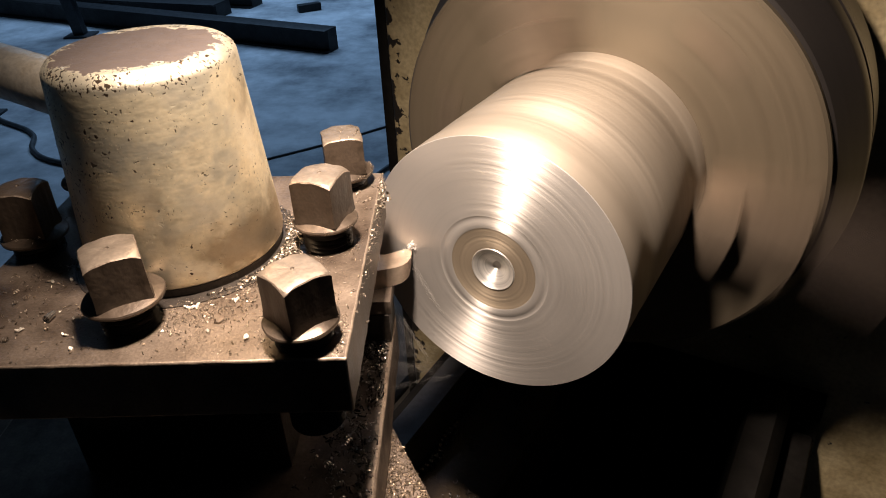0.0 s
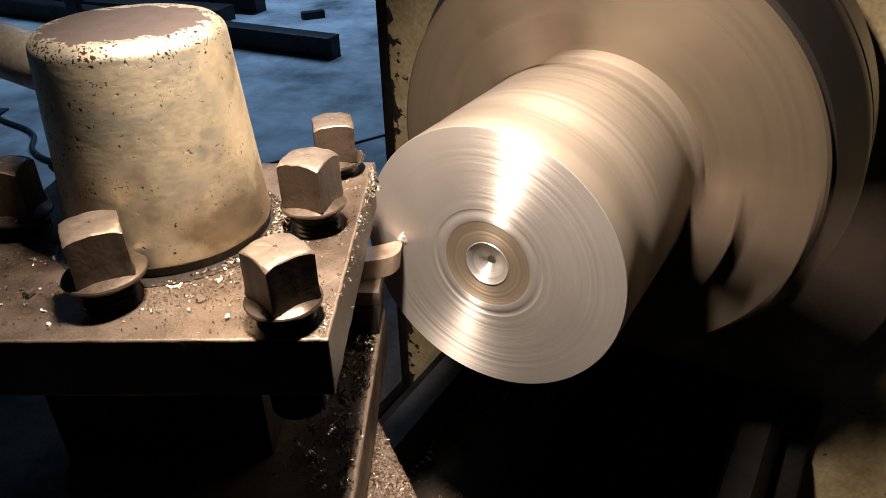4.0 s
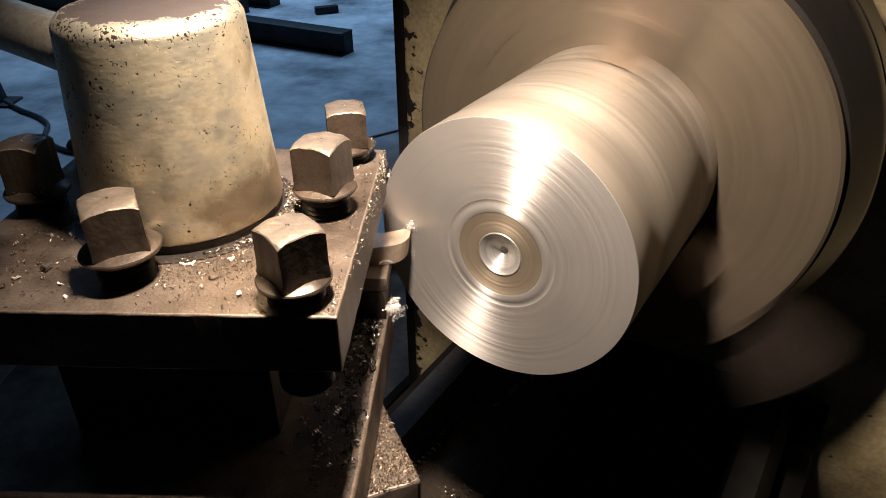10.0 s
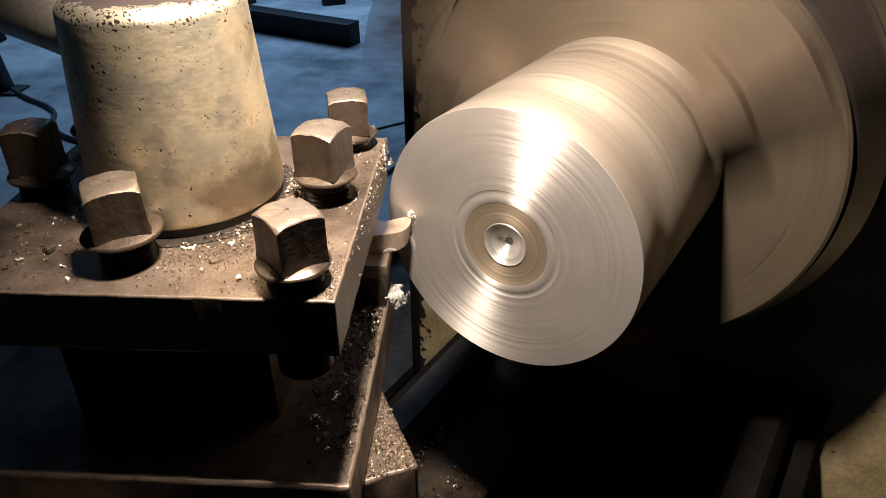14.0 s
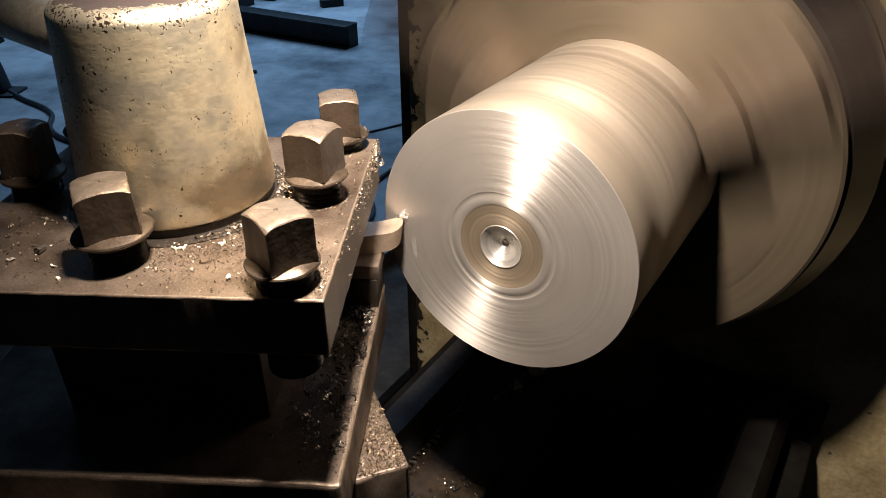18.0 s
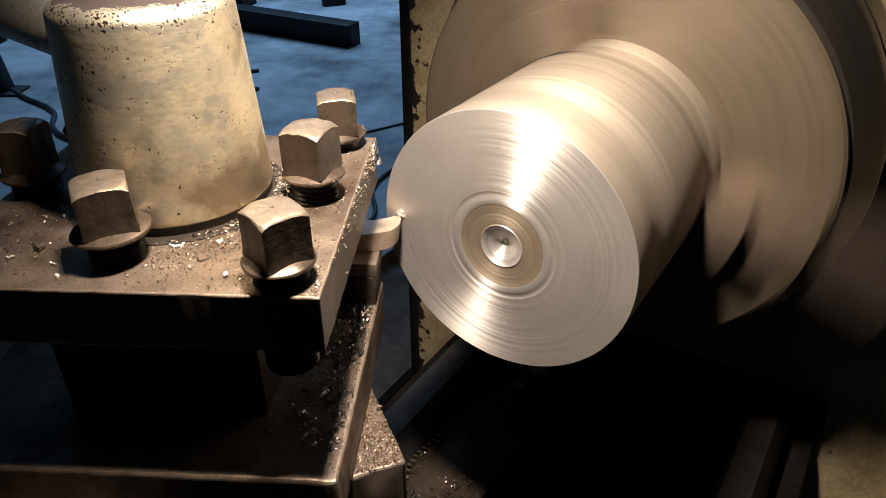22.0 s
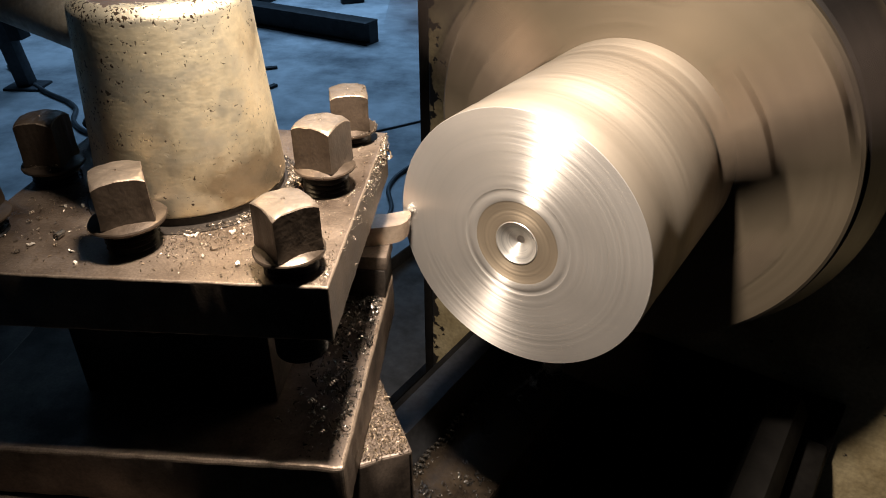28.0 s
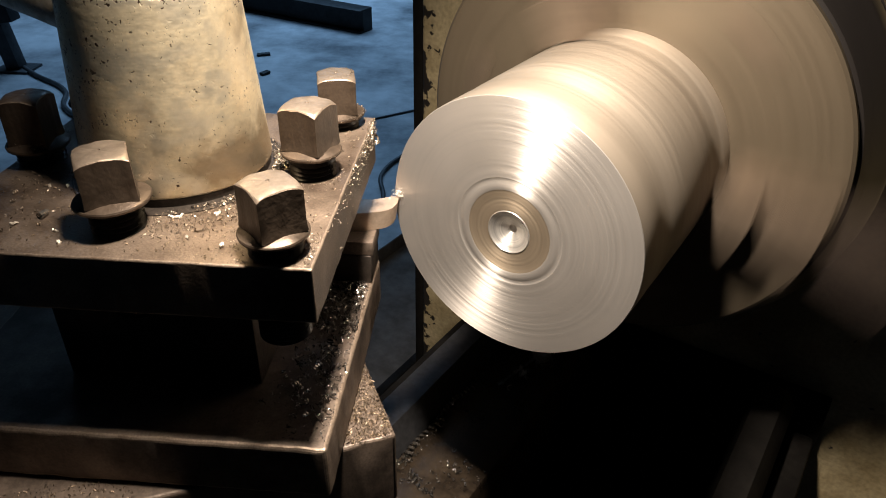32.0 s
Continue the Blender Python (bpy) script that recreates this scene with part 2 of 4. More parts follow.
    dent.inputs["Strength"].default_value, dent.inputs["Distance"].default_value = 0.35, 0.0004
    l.new(both.outputs[0], dent.inputs["Height"])
    # knocks: few and wider than the pits, with no dirt in them
    knocks = n.new("ShaderNodeBump")
    knocks.invert = True
    knocks.inputs["Strength"].default_value, knocks.inputs["Distance"].default_value = 0.24, 0.0005
    l.new(span(sums(spots(300, 2, 0.9), span(spots(60, 1, 0.0), 0.4, 0.7, -0.06, 0.06)), 0.66, 0.80, 0.0, 1.0), knocks.inputs["Height"])
    l.new(skin.outputs[0], knocks.inputs["Normal"])
    l.new(knocks.outputs[0], dent.inputs["Normal"])
    l.new(dent.outputs[0], b.inputs["Normal"])
    l.new(span(flat, 0.0, 1.0, 0.90, 0.4), b.inputs["Metallic"])
    dull = sums(span(flat, 0.0, 1.0, 0.46, 0.5), span(worn, 0.0, 0.85, 0.03, -0.05), span(grime.outputs["Fac"], 0.4, 0.7, -0.04, 0.08))
    l.new(dull, b.inputs["Roughness"])
    return m


def worn_paint(name):
    """Cream yellow paint, chipped to black in spots and along the wall's upright front edge."""
    m = mat(name, (0.48, 0.395, 0.235), 0.5, 0.0, 0.2, 300, 0.3, dark=(0.26, 0.20, 0.10), big=14)
    n, l, b = tree(m)
    old = b.inputs["Base Color"].links[0].from_socket
    co = n.new("ShaderNodeTexCoord")
    sep = n.new("ShaderNodeSeparateXYZ")
    l.new(co.outputs["Object"], sep.inputs[0])
    chip = n.new("ShaderNodeTexNoise")
    chip.inputs["Scale"].default_value, chip.inputs["Detail"].default_value, chip.inputs["Roughness"].default_value = 70, 5, 0.6
    l.new(co.outputs["Object"], chip.inputs["Vector"])
    edge = node(n, "ShaderNodeMapRange", None, -0.2235, -0.200, 0.24, 0.0)
    l.new(sep.outputs[0], edge.inputs[0])
    s1 = node(n, "ShaderNodeMath", operation="ADD")
    l.new(chip.outputs["Fac"], s1.inputs[0])
    l.new(edge.outputs[0], s1.inputs[1])
    cut = node(n, "ShaderNodeMapRange", None, 0.685, 0.705, 0.0, 1.0)
    l.new(s1.outputs[0], cut.inputs[0])
    mix = n.new("ShaderNodeMix")
    mix.data_type = "RGBA"
    mix.inputs[7].default_value = (0.02, 0.016, 0.012, 1)
    l.new(cut.outputs[0], mix.inputs[0])
    l.new(old, mix.inputs[6])
    l.new(mix.outputs[2], b.inputs["Base Color"])
    return m


STEEL_TOP = mat("oiled_tool_post_steel", (0.178, 0.136, 0.102), 0.42, 0.55, 0.2, 1100, 0.3, dark=(0.06, 0.042, 0.03), big=26, wet=0.16, dents=0.07)
STEEL_MID = mat("dark_oily_steel", (0.18, 0.138, 0.107), 0.5, 0.4, 0.2, 900, 0.15, dark=(0.05, 0.037, 0.028), big=32)
# near-black: the seat ring's and packing's gap shade is in this colour
STEEL_DARK = mat("near_black_gap_steel", (0.055, 0.045, 0.037), 0.42, 0.5, 0.25, 700, 0.35, dark=(0.03, 0.024, 0.02), big=40)
STEEL_EDGE = mat("battered_bright_edge", (0.31, 0.245, 0.188), 0.45, 0.7, 0.2, 1500, 0.2, dark=(0.17, 0.125, 0.09), big=110, dents=0.2)
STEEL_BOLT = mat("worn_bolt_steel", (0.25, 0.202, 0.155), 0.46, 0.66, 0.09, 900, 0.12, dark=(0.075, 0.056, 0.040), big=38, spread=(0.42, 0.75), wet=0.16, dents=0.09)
# darker copy of the bolt steel: shade of sides and collars in its colour
SHADED_SIDE = mat("shaded_bolt_side", (0.085, 0.062, 0.044), 0.42, 0.6, 0.12, 900, 0.14, dark=(0.04, 0.029, 0.02), big=60, spread=(0.42, 0.7), wet=0.14, dents=0.12)
# oily steel, darkened for the cap's shadow over the left-hand bolts
STEEL_OILY_SHADED = mat("oily_shaded_bolt_steel", (0.15, 0.112, 0.082), 0.38, 0.65, 0.09, 900, 0.12, dark=(0.045, 0.033, 0.024), big=38, spread=(0.40, 0.8), wet=0.16, dents=0.12)
BLACK_OXIDE = mat("black_oily_thread", (0.018, 0.016, 0.014), 0.3, 0.4, 0.2, 800)
BRASSY = worn_cap("worn_brassy_plating")
HANDLE_STEEL = mat("pale_worn_handle_steel", (0.72, 0.66, 0.55), 0.42, 0.85, 0.12, 700, 0.2, dark=(0.26, 0.21, 0.14), big=70, spread=(0.5, 0.75), dents=0.15)
FACED = turned_metal("freshly_faced_steel", (0.575, 0.535, 0.49), 0.54, 0.72, 520, "r", 0.9, 0.09, 0.025)
RECESS = turned_metal("brown_recess_steel", (0.43, 0.35, 0.255), 0.5, 0.75, 500, "r", 0.6, 0.15, 0.1)
DRILLED = turned_metal("drilled_bright_steel", (0.86, 0.82, 0.76), 0.42, 0.85, 700, "r", 0.6, 0.35, 0.1)
BAR_SKIN = turned_metal("turned_bar_skin", (0.37, 0.315, 0.25), 0.5, 0.75, 40, "y", 0.5, 0.03, 0.0)
CHUCK_IRON = turned_metal("chuck_iron", (0.118, 0.094, 0.064), 0.52, 0.5, 30, "r", 0.3, 0.07, 0.0)
JAW_STEEL = mat("hardened_jaw_steel", (0.22, 0.17, 0.125), 0.45, 0.7, 0.2, 300, 0.2)
JAW_DARK = mat("dimmed_jaw_steel", (0.062, 0.047, 0.039), 0.5, 0.5, 0.2, 300, 0.2)
CHUCK_BODY = mat("near_black_chuck_iron", (0.030, 0.026, 0.024), 0.34, 0.4, 0.25, 300, 0.15)
YELLOW = worn_paint("peeling_cream_paint")
CONCRETE = mat("shop_floor_concrete", (0.55, 0.56, 0.57), 0.65, 0.0, 0.10, 14, 0.1, dark=(0.10, 0.11, 0.12), big=1.5, spread=(0.40, 0.66))
DARK_STEEL = mat("rusty_dark_steel", (0.014, 0.014, 0.015), 0.6, 0.3, 0.2, 120, 0.2)
GREY_STEEL = mat("dark_grey_painted_steel", (0.035, 0.037, 0.042), 0.55, 0.2, 0.2, 60, 0.2)
BED_IRON = mat("oily_bed_iron", (0.05, 0.048, 0.046), 0.35, 0.5, 0.25, 250, 0.2)
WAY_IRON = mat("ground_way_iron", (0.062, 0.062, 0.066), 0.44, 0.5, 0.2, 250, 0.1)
# black edges, and castings whose deep shade is put into the colour
PIT_BLACK = mat("black_shaded_casting", (0.010, 0.009, 0.008), 0.7, 0.0, 0.2, 200, 0.2, **{"Specular IOR Level": 0.06})
WALL = mat("shop_wall", (0.32, 0.32, 0.31), 0.85, 0.0, 0.1, 40)
CARBIDE = mat("ground_tool_steel", (0.52, 0.40, 0.30), 0.42, 0.6, 0.1, 500, 0.1)
SWARF = mat("bright_steel_swarf", (0.50, 0.425, 0.34), 0.36, 0.65, 0.2, 900, 0.0, dark=(0.35, 0.26, 0.17), big=300)
SWARF_DARK = mat("oily_dark_swarf", (0.52, 0.48, 0.43), 0.24, 0.85, 0.2, 900, 0.0, dark=(0.24, 0.21, 0.18), big=300)
SWARF_GOLD = mat("golden_brown_swarf", (0.30, 0.225, 0.15), 0.42, 0.6, 0.2, 900, 0.0, dark=(0.16, 0.11, 0.07), big=300)
for m in (SWARF, SWARF_DARK, SWARF_GOLD):
    n, l, b = tree(m)
    isl = n.new("ShaderNodeNewGeometry")
    most = node(n, "ShaderNodeMath", None, 2.0, operation="POWER")
    l.new(isl.outputs["Random Per Island"], most.inputs[0])
    vary = node(n, "ShaderNodeMapRange", None, 0.0, 1.0, 0.24, 1.25)
    l.new(most.outputs[0], vary.inputs[0])
    sc = node(n, "ShaderNodeVectorMath", operation="SCALE")
    l.new(b.inputs["Base Color"].links[0].from_socket, sc.inputs[0])
    l.new(vary.outputs[0], sc.inputs[3])
    l.new(sc.outputs[0], b.inputs["Base Color"])
CHIP_BRIGHT = mat("clean_bright_swarf", (0.85, 0.80, 0.74), 0.5, 0.4, 0.1, 900)
CHIP_DULL = mat("pale_flat_swarf", (0.72, 0.65, 0.55), 0.45, 0.3, 0.15, 900, 0.1, dark=(0.3, 0.25, 0.19), big=300)
SLUDGE = mat("brown_oily_sludge", (0.045, 0.032, 0.020), 0.36, 0.1, 0.3, 300, 0.5, dark=(0.02, 0.015, 0.011), big=45, wet=0.14)
TRAY = mat("dull_tray_grey", (0.10, 0.088, 0.074), 0.8, 0.0, 0.2, 60, 0.2)
SKYLIGHT = mat("translucent_roof_sheet", (0.5, 0.55, 0.6), 0.6, 0.0, 0.1, 20)
RUBBER = mat("dusty_cable_rubber", (0.06, 0.06, 0.062), 0.5, 0.0, 0.1, 100)


# ---------------------------------------------------------------- building blocks
def part(name, bm, material, parent=None, label="", smooth=True, sharp=32, second=None):
    me = bpy.data.meshes.new(name)
    bmesh.ops.recalc_face_normals(bm, faces=bm.faces)
    bm.to_mesh(me)
    bm.free()
    me.materials.append(material)
    if second:
        me.materials.append(second)
    if smooth:
        me.polygons.foreach_set("use_smooth", [True] * len(me.polygons))
        me.set_sharp_from_angle(angle=radians(sharp))
    ob = new(name, me)
    ob.parent = parent
    if label:
        ob["label"] = label
    return ob


def thing(name, m, label, category, group="", kind=""):
    ob = new(name)
    ob.empty_display_size = 0.01
    ob.matrix_world = m
    return tagged(ob, label, category, group, kind)


def box(x0, x1, y0, y1, z0, z1, bevel=0.0, seg=2, bm=None):
    bm = bm or bmesh.new()
    made = bmesh.ops.create_cube(bm, size=1)["verts"]
    for v in made:
        v.co = Vector((x0 + (v.co.x + 0.5) * (x1 - x0), y0 + (v.co.y + 0.5) * (y1 - y0), z0 + (v.co.z + 0.5) * (z1 - z0)))
    if bevel:
        bmesh.ops.bevel(bm, geom=list({e for v in made for e in v.link_edges}), offset=bevel, segments=seg, affect="EDGES", profile=0.5)
    return bm


def turned(profile, n=64, bm=None, axis="z"):
    """A solid of revolution from (radius, height) pairs, closed at both ends."""
    bm = bm or bmesh.new()
    rings = []
    for r, z in profile:
        if r <= 1e-6:
            rings.append([bm.verts.new((0, 0, z) if axis == "z" else (0, z, 0))])
        else:
            ring = []
            for i in range(n):
                c, s = r * math.cos(2 * math.pi * i / n), r * math.sin(2 * math.pi * i / n)
                ring.append(bm.verts.new((c, s, z) if axis == "z" else (c, z, s)))
            rings.append(ring)
    for a, b in zip(rings, rings[1:]):
        for i in range(n):
            j = (i + 1) % n
            if len(a) == 1 and len(b) > 1:
                bm.faces.new((a[0], b[i], b[j]))
            elif len(b) == 1 and len(a) > 1:
                bm.faces.new((a[i], a[j], b[0]))
            elif len(a) > 1:
                bm.faces.new((a[i], a[j], b[j], b[i]))
    for ring in (rings[0], rings[-1]):
        if len(ring) > 1:
            bm.faces.new(ring)
    return bm


# ---------------------------------------------------------------- tool post
PX, PY = -0.131, 0.122
CAPX, CAPY = -0.0655, 0.0657
RIDERS = []


def rides(ob):
    RIDERS.append(ob)
    return ob


def at(x, y, z, rx=0, ry=0, rz=0):
    return pose(x, y, TOP + z, rx, ry, rz)


def moved(bm, m):
    bmesh.ops.transform(bm, matrix=m, verts=bm.verts)
    return bm


def roughen(bm, amount, scale, only=None):
    """Dents a mesh a little along noise, for edges that are not drawn with a ruler."""
    for v in bm.verts:
        if only is None or only(v.co):
            v.co += noise.noise_vector(v.co * scale) * amount
    return bm


def plate(x0, x1, y0, y1, z0, z1, bevel, cuts=40, dents=0.0004):
    """A thick plate with battered upper edges."""
    bm = box(x0, x1, y0, y1, z0, z1)
    bmesh.ops.subdivide_edges(bm, edges=[e for e in bm.edges if abs(e.verts[0].co.z - e.verts[1].co.z) < 1e-6], cuts=cuts, use_grid_fill=True)
    rim = [e for e in bm.edges if e.is_manifold and e.calc_face_angle(0) > 0.8]
    made = bmesh.ops.bevel(bm, geom=rim, offset=bevel, segments=3, affect="EDGES", profile=0.5)
    for f in made["faces"]:
        f.material_index = 1
    rimmed = {v for f in made["faces"] for v in f.verts}
    for v in rimmed:
        v.co += noise.noise_vector(v.co * 260) * dents + noise.noise_vector(v.co * 700) * dents * 0.25
    return bm


def prism(outline, z0, z1, bevel=0.0):
    bm = bmesh.new()
    low = [bm.verts.new((x, y, z0)) for x, y in outline]
    high = [bm.verts.new((x, y, z1)) for x, y in outline]
    for i in range(len(outline)):
        j = (i + 1) % len(outline)
        bm.faces.new((low[i], low[j], high[j], high[i]))
    bm.faces.new(low[::-1])
    bm.faces.new(high)
    if bevel:
        bmesh.ops.bevel(bm, geom=[e for e in bm.edges if e.calc_face_angle(0) > 0.5], offset=bevel, segments=2, affect="EDGES", profile=0.5)
    return bm


def build_tool_post():
    post = rides(thing("tool_post", at(-0.0655, 0.061, -0.099), "oily brown steel four-way tool post with battered bright edges", "tool post"))
    off = Matrix.Translation((0.0655, -0.061, 0.099))
    part("top_plate", moved(plate(PX, 0, 0, PY, -0.021, 0, 0.0007, 40, 0.00022), off), STEEL_TOP, post, "", True, 12, STEEL_EDGE)
    part("core", moved(box(PX + 0.022, -0.032, 0.027, PY - 0.022, -0.0745, -0.021, 0.001), off), STEEL_DARK, post, "near-black core between the plates")
    part("bottom_plate", moved(plate(PX - 0.024, 0, -0.0043, PY, -0.099, -0.0745, 0.0016), off), STEEL_MID, post, "", True, 12, STEEL_EDGE)
    ring = turned([(0.0, -0.001), (0.0392, -0.001), (0.0391, 0.0004), (0.0385, 0.0004), (0.0384, 0.0002), (0.0332, 0.0002), (0.0332, 0.0030), (0.0, 0.0030)], 128)
    # ring dark for the shaded gap at the cap's foot
    part("seat_ring", moved(ring, off @ Matrix.Translation((CAPX, CAPY, 0))), STEEL_DARK, post)
    return post


def build_cap():
    lever = rides(thing("clamp_lever", at(CAPX, CAPY, 0.003), "pitted brassy clamping cap with rod handle on the tool post", "clamp lever"))
    prof = [(0.0, 0.0), (0.0330, 0.0), (0.0340, 0.0010), (0.0342, 0.0022)]
    prof += [(0.0342 - 0.0046 * k / 12, 0.0022 + 0.0633 * k / 12) for k in range(1, 13)]
    prof += [(0.0294, 0.0666), (0.0289, 0.0676), (0.0272, 0.0692), (0.0262, 0.0699), (0.0252, 0.0702), (0.012, 0.0704), (0.0, 0.0705)]
    part("cap", roughen(turned(prof, 160), 0.00012, 110), BRASSY, lever)
    rod = turned([(0.0, 0.0), (0.0100, 0.0), (0.0098, 0.012), (0.0094, 0.03), (0.0088, 0.13), (0.007, 0.137), (0.0, 0.139)], 48)
    part("handle", moved(rod, pose(-0.0205, 0.007, 0.0505, 0, -80, -20)), HANDLE_STEEL, lever, "pale worn steel rod handle")
    return lever


def bolt_head(w, h, n=96):
    """A square head with a worn domed top, so that its upper edges bow, and a foot that flares into the collar."""
    bm = bmesh.new()
    rings = []
    for level in range(9):
        ring = []
        for i in range(n):
            a = 2 * math.pi * i / n
            c, s = abs(math.cos(a)), abs(math.sin(a))
            r = min(w / max(c, s), w * 1.398)
            wear = 0.0003 + 0.0002 * noise.noise(Vector((math.cos(a) * 3, math.sin(a) * 3, w * 5000 + h * 3000)))
            dome = [h + 0.0004 - 0.0021 * (f * r / (1.398 * w)) ** 5 for f in (1.0, 0.9, 0.75, 0.5)]
            r, z = ((r + 0.0004, 0.0), (r + 0.0001, 0.0018), (r, 0.0045), (r, dome[0] - wear), (r - wear, dome[0] + 0.0001),
                    (r * 0.9, dome[1]), (r * 0.75, dome[2]), (r * 0.5, dome[3]), (0.0007, h + 0.0004))[level]
            ring.append(bm.verts.new((r * math.cos(a), r * math.sin(a), z)))
        rings.append(ring)
    mid = bm.verts.new((0, 0, h - 0.0014))
    for k, (low, high) in enumerate(zip(rings, rings[1:])):
        for i in range(n):
            j = (i + 1) % n
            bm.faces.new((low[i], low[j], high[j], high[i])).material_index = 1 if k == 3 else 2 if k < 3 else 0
    for i in range(n):
        bm.faces.new((rings[-1][i], rings[-1][(i + 1) % n], mid))
    bm.faces.new(rings[0][::-1])
    return bm


def build_bolt(x, y, z, yaw, label, turn=0.0, w=0.0078, h=0.0158, steel=STEEL_BOLT, rc=0.0115):
    """z: the underside of the collar over the plate."""
    b = rides(thing("clamp_bolt", at(x, y, 0, 0, turn, 0) @ pose(0, 0, 0, 0, 0, yaw), label, "bolt", "clamp bolts of the tool post"))
    head = roughen(bolt_head(w, h), 0.00025, 300 + 1000 * abs(x))
    # sides and collar take the darker steel, so their shade is painted
    part("head", moved(head, Matrix.Translation((0, 0, z + 0.0024))), steel, b, "", True, 19, STEEL_EDGE).data.materials.append(SHADED_SIDE)
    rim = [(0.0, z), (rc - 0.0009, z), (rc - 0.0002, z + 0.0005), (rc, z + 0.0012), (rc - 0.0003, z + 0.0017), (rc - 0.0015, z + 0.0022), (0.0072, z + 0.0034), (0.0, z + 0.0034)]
    part("collar", roughen(turned(rim, 72), 0.0002, 200), SHADED_SIDE, b)
    prof, k = [(0.0, -0.034), (0.0055, -0.034)], -0.033
    while k < z - 0.0022:
        prof += [(0.0078, k), (0.0088, k + 0.0009)]
        k += 0.0018
    part("thread", turned(prof + [(0.0080, z), (0.0, z)], 56), BLACK_OXIDE, b, "black oily thread")
    return b


build_tool_post()
build_cap()
WORN = "worn brown square-headed clamp bolt with a round collar"
OILY_SHADED = "dark oil-soaked square-headed clamp bolt with a round collar"
HIGH = "worn square-headed clamp bolt standing high on its black thread"
for spec in [(-0.0138, 0.0103, 0.0058, 43, WORN), (-0.0145, 0.0655, 0.0084, -19, HIGH, 0, 0.0078, 0.0166), (-0.0140, 0.1125, 0.0045, 13.6, WORN),
             (-0.0692, 0.0198, 0.0092, 29, HIGH, -1.5, 0.0081, 0.0155, STEEL_BOLT, 0.0125), (-0.1208, 0.0655, 0.0062, 3, OILY_SHADED, 0, 0.0072, 0.0176, STEEL_OILY_SHADED), (-0.1255, 0.0240, 0.0060, 20, OILY_SHADED, 0, 0.0078, 0.0158, STEEL_OILY_SHADED),
             (-0.0690, 0.1125, 0.0060, 10, WORN), (-0.1200, 0.1110, 0.0060, 33, OILY_SHADED, 0, 0.0078, 0.0158, STEEL_OILY_SHADED)]:
    build_bolt(*spec)


# ---------------------------------------------------------------- cutting tool and slides
def build_tool():
    tool = rides(thing("cutting_tool", at(0, 0, -0.0745), "ground steel turning tool clamped in the tool post", "cutting tool"))
    nose = [(-0.08, 0.106), (-0.0067, 0.1106), (0.0030, 0.1134), (0.0060, 0.1152), (0.0080, 0.1178), (0.0092, 0.1212), (0.0095, 0.1250),
            (0.0093, 0.1278), (0.0084, 0.1288), (0.0060, 0.1286), (-0.0027, 0.1245), (-0.08, 0.122)]
    bm = prism(nose, 0.0222, 0.0315)
    for v in bm.verts:                                   # relief under the cutting edge
        if v.co.z < 0.03 and v.co.x > -0.01:
            v.co += Vector((-0.0012, -0.0006, 0))
    bmesh.ops.bevel(bm, geom=[e for e in bm.edges if e.calc_face_angle(0) > 0.9], offset=0.0002, segments=1, affect="EDGES")
    part("bit", bm, CARBIDE, tool)
    part("shim", box(-0.085, 0.0006, 0.1005, 0.1205, 0.0150, 0.0220, 0.0004), STEEL_MID, tool, "worn steel packing strip")
    # block coloured as dark as the shaded cavity under the tool
    part("packing_block", box(-0.085, -0.0004, 0.1000, 0.1210, 0.0001, 0.0149, 0.0005), STEEL_DARK, tool, "packing block coloured dark for the cavity's shade")
    return tool


def build_slides():
    ang = math.degrees(math.atan2(0.0441, -0.0203))
    comp = rides(thing("compound_slide", at(0.0199, 0.0291, -0.099, 0, 0, ang), "dark cast iron compound slide under the tool post", "compound slide"))
    part("slide_body", plate(0.0, 0.20, 0.0, 0.21, -0.040, -0.0005, 0.0016, 30), STEEL_MID, comp, "", True, 12, STEEL_MID)
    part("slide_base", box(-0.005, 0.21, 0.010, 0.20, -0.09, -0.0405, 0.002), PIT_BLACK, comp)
    cross = rides(thing("cross_slide", at(-0.03, 0.0, -0.190, 0, 0, -PHI), "oily cast iron cross slide coloured black for shade", "cross slide"))
    # saddle's black stands in for the work's shadow over it
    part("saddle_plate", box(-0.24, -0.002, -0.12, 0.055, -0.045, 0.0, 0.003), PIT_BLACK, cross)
    part("gib_strip", box(-0.24, -0.002, -0.130, -0.1205, -0.03, -0.006, 0.002), BED_IRON, cross)


build_tool()
build_slides()


# ---------------------------------------------------------------- work, chuck, headstock, bed
def on_axis(d, u=0.0, z=0.0, spin=0.0):
    q = FACE + AX * d + CD * u
    return pose(q.x, q.y, q.z + z, 0, spin, -PHI)


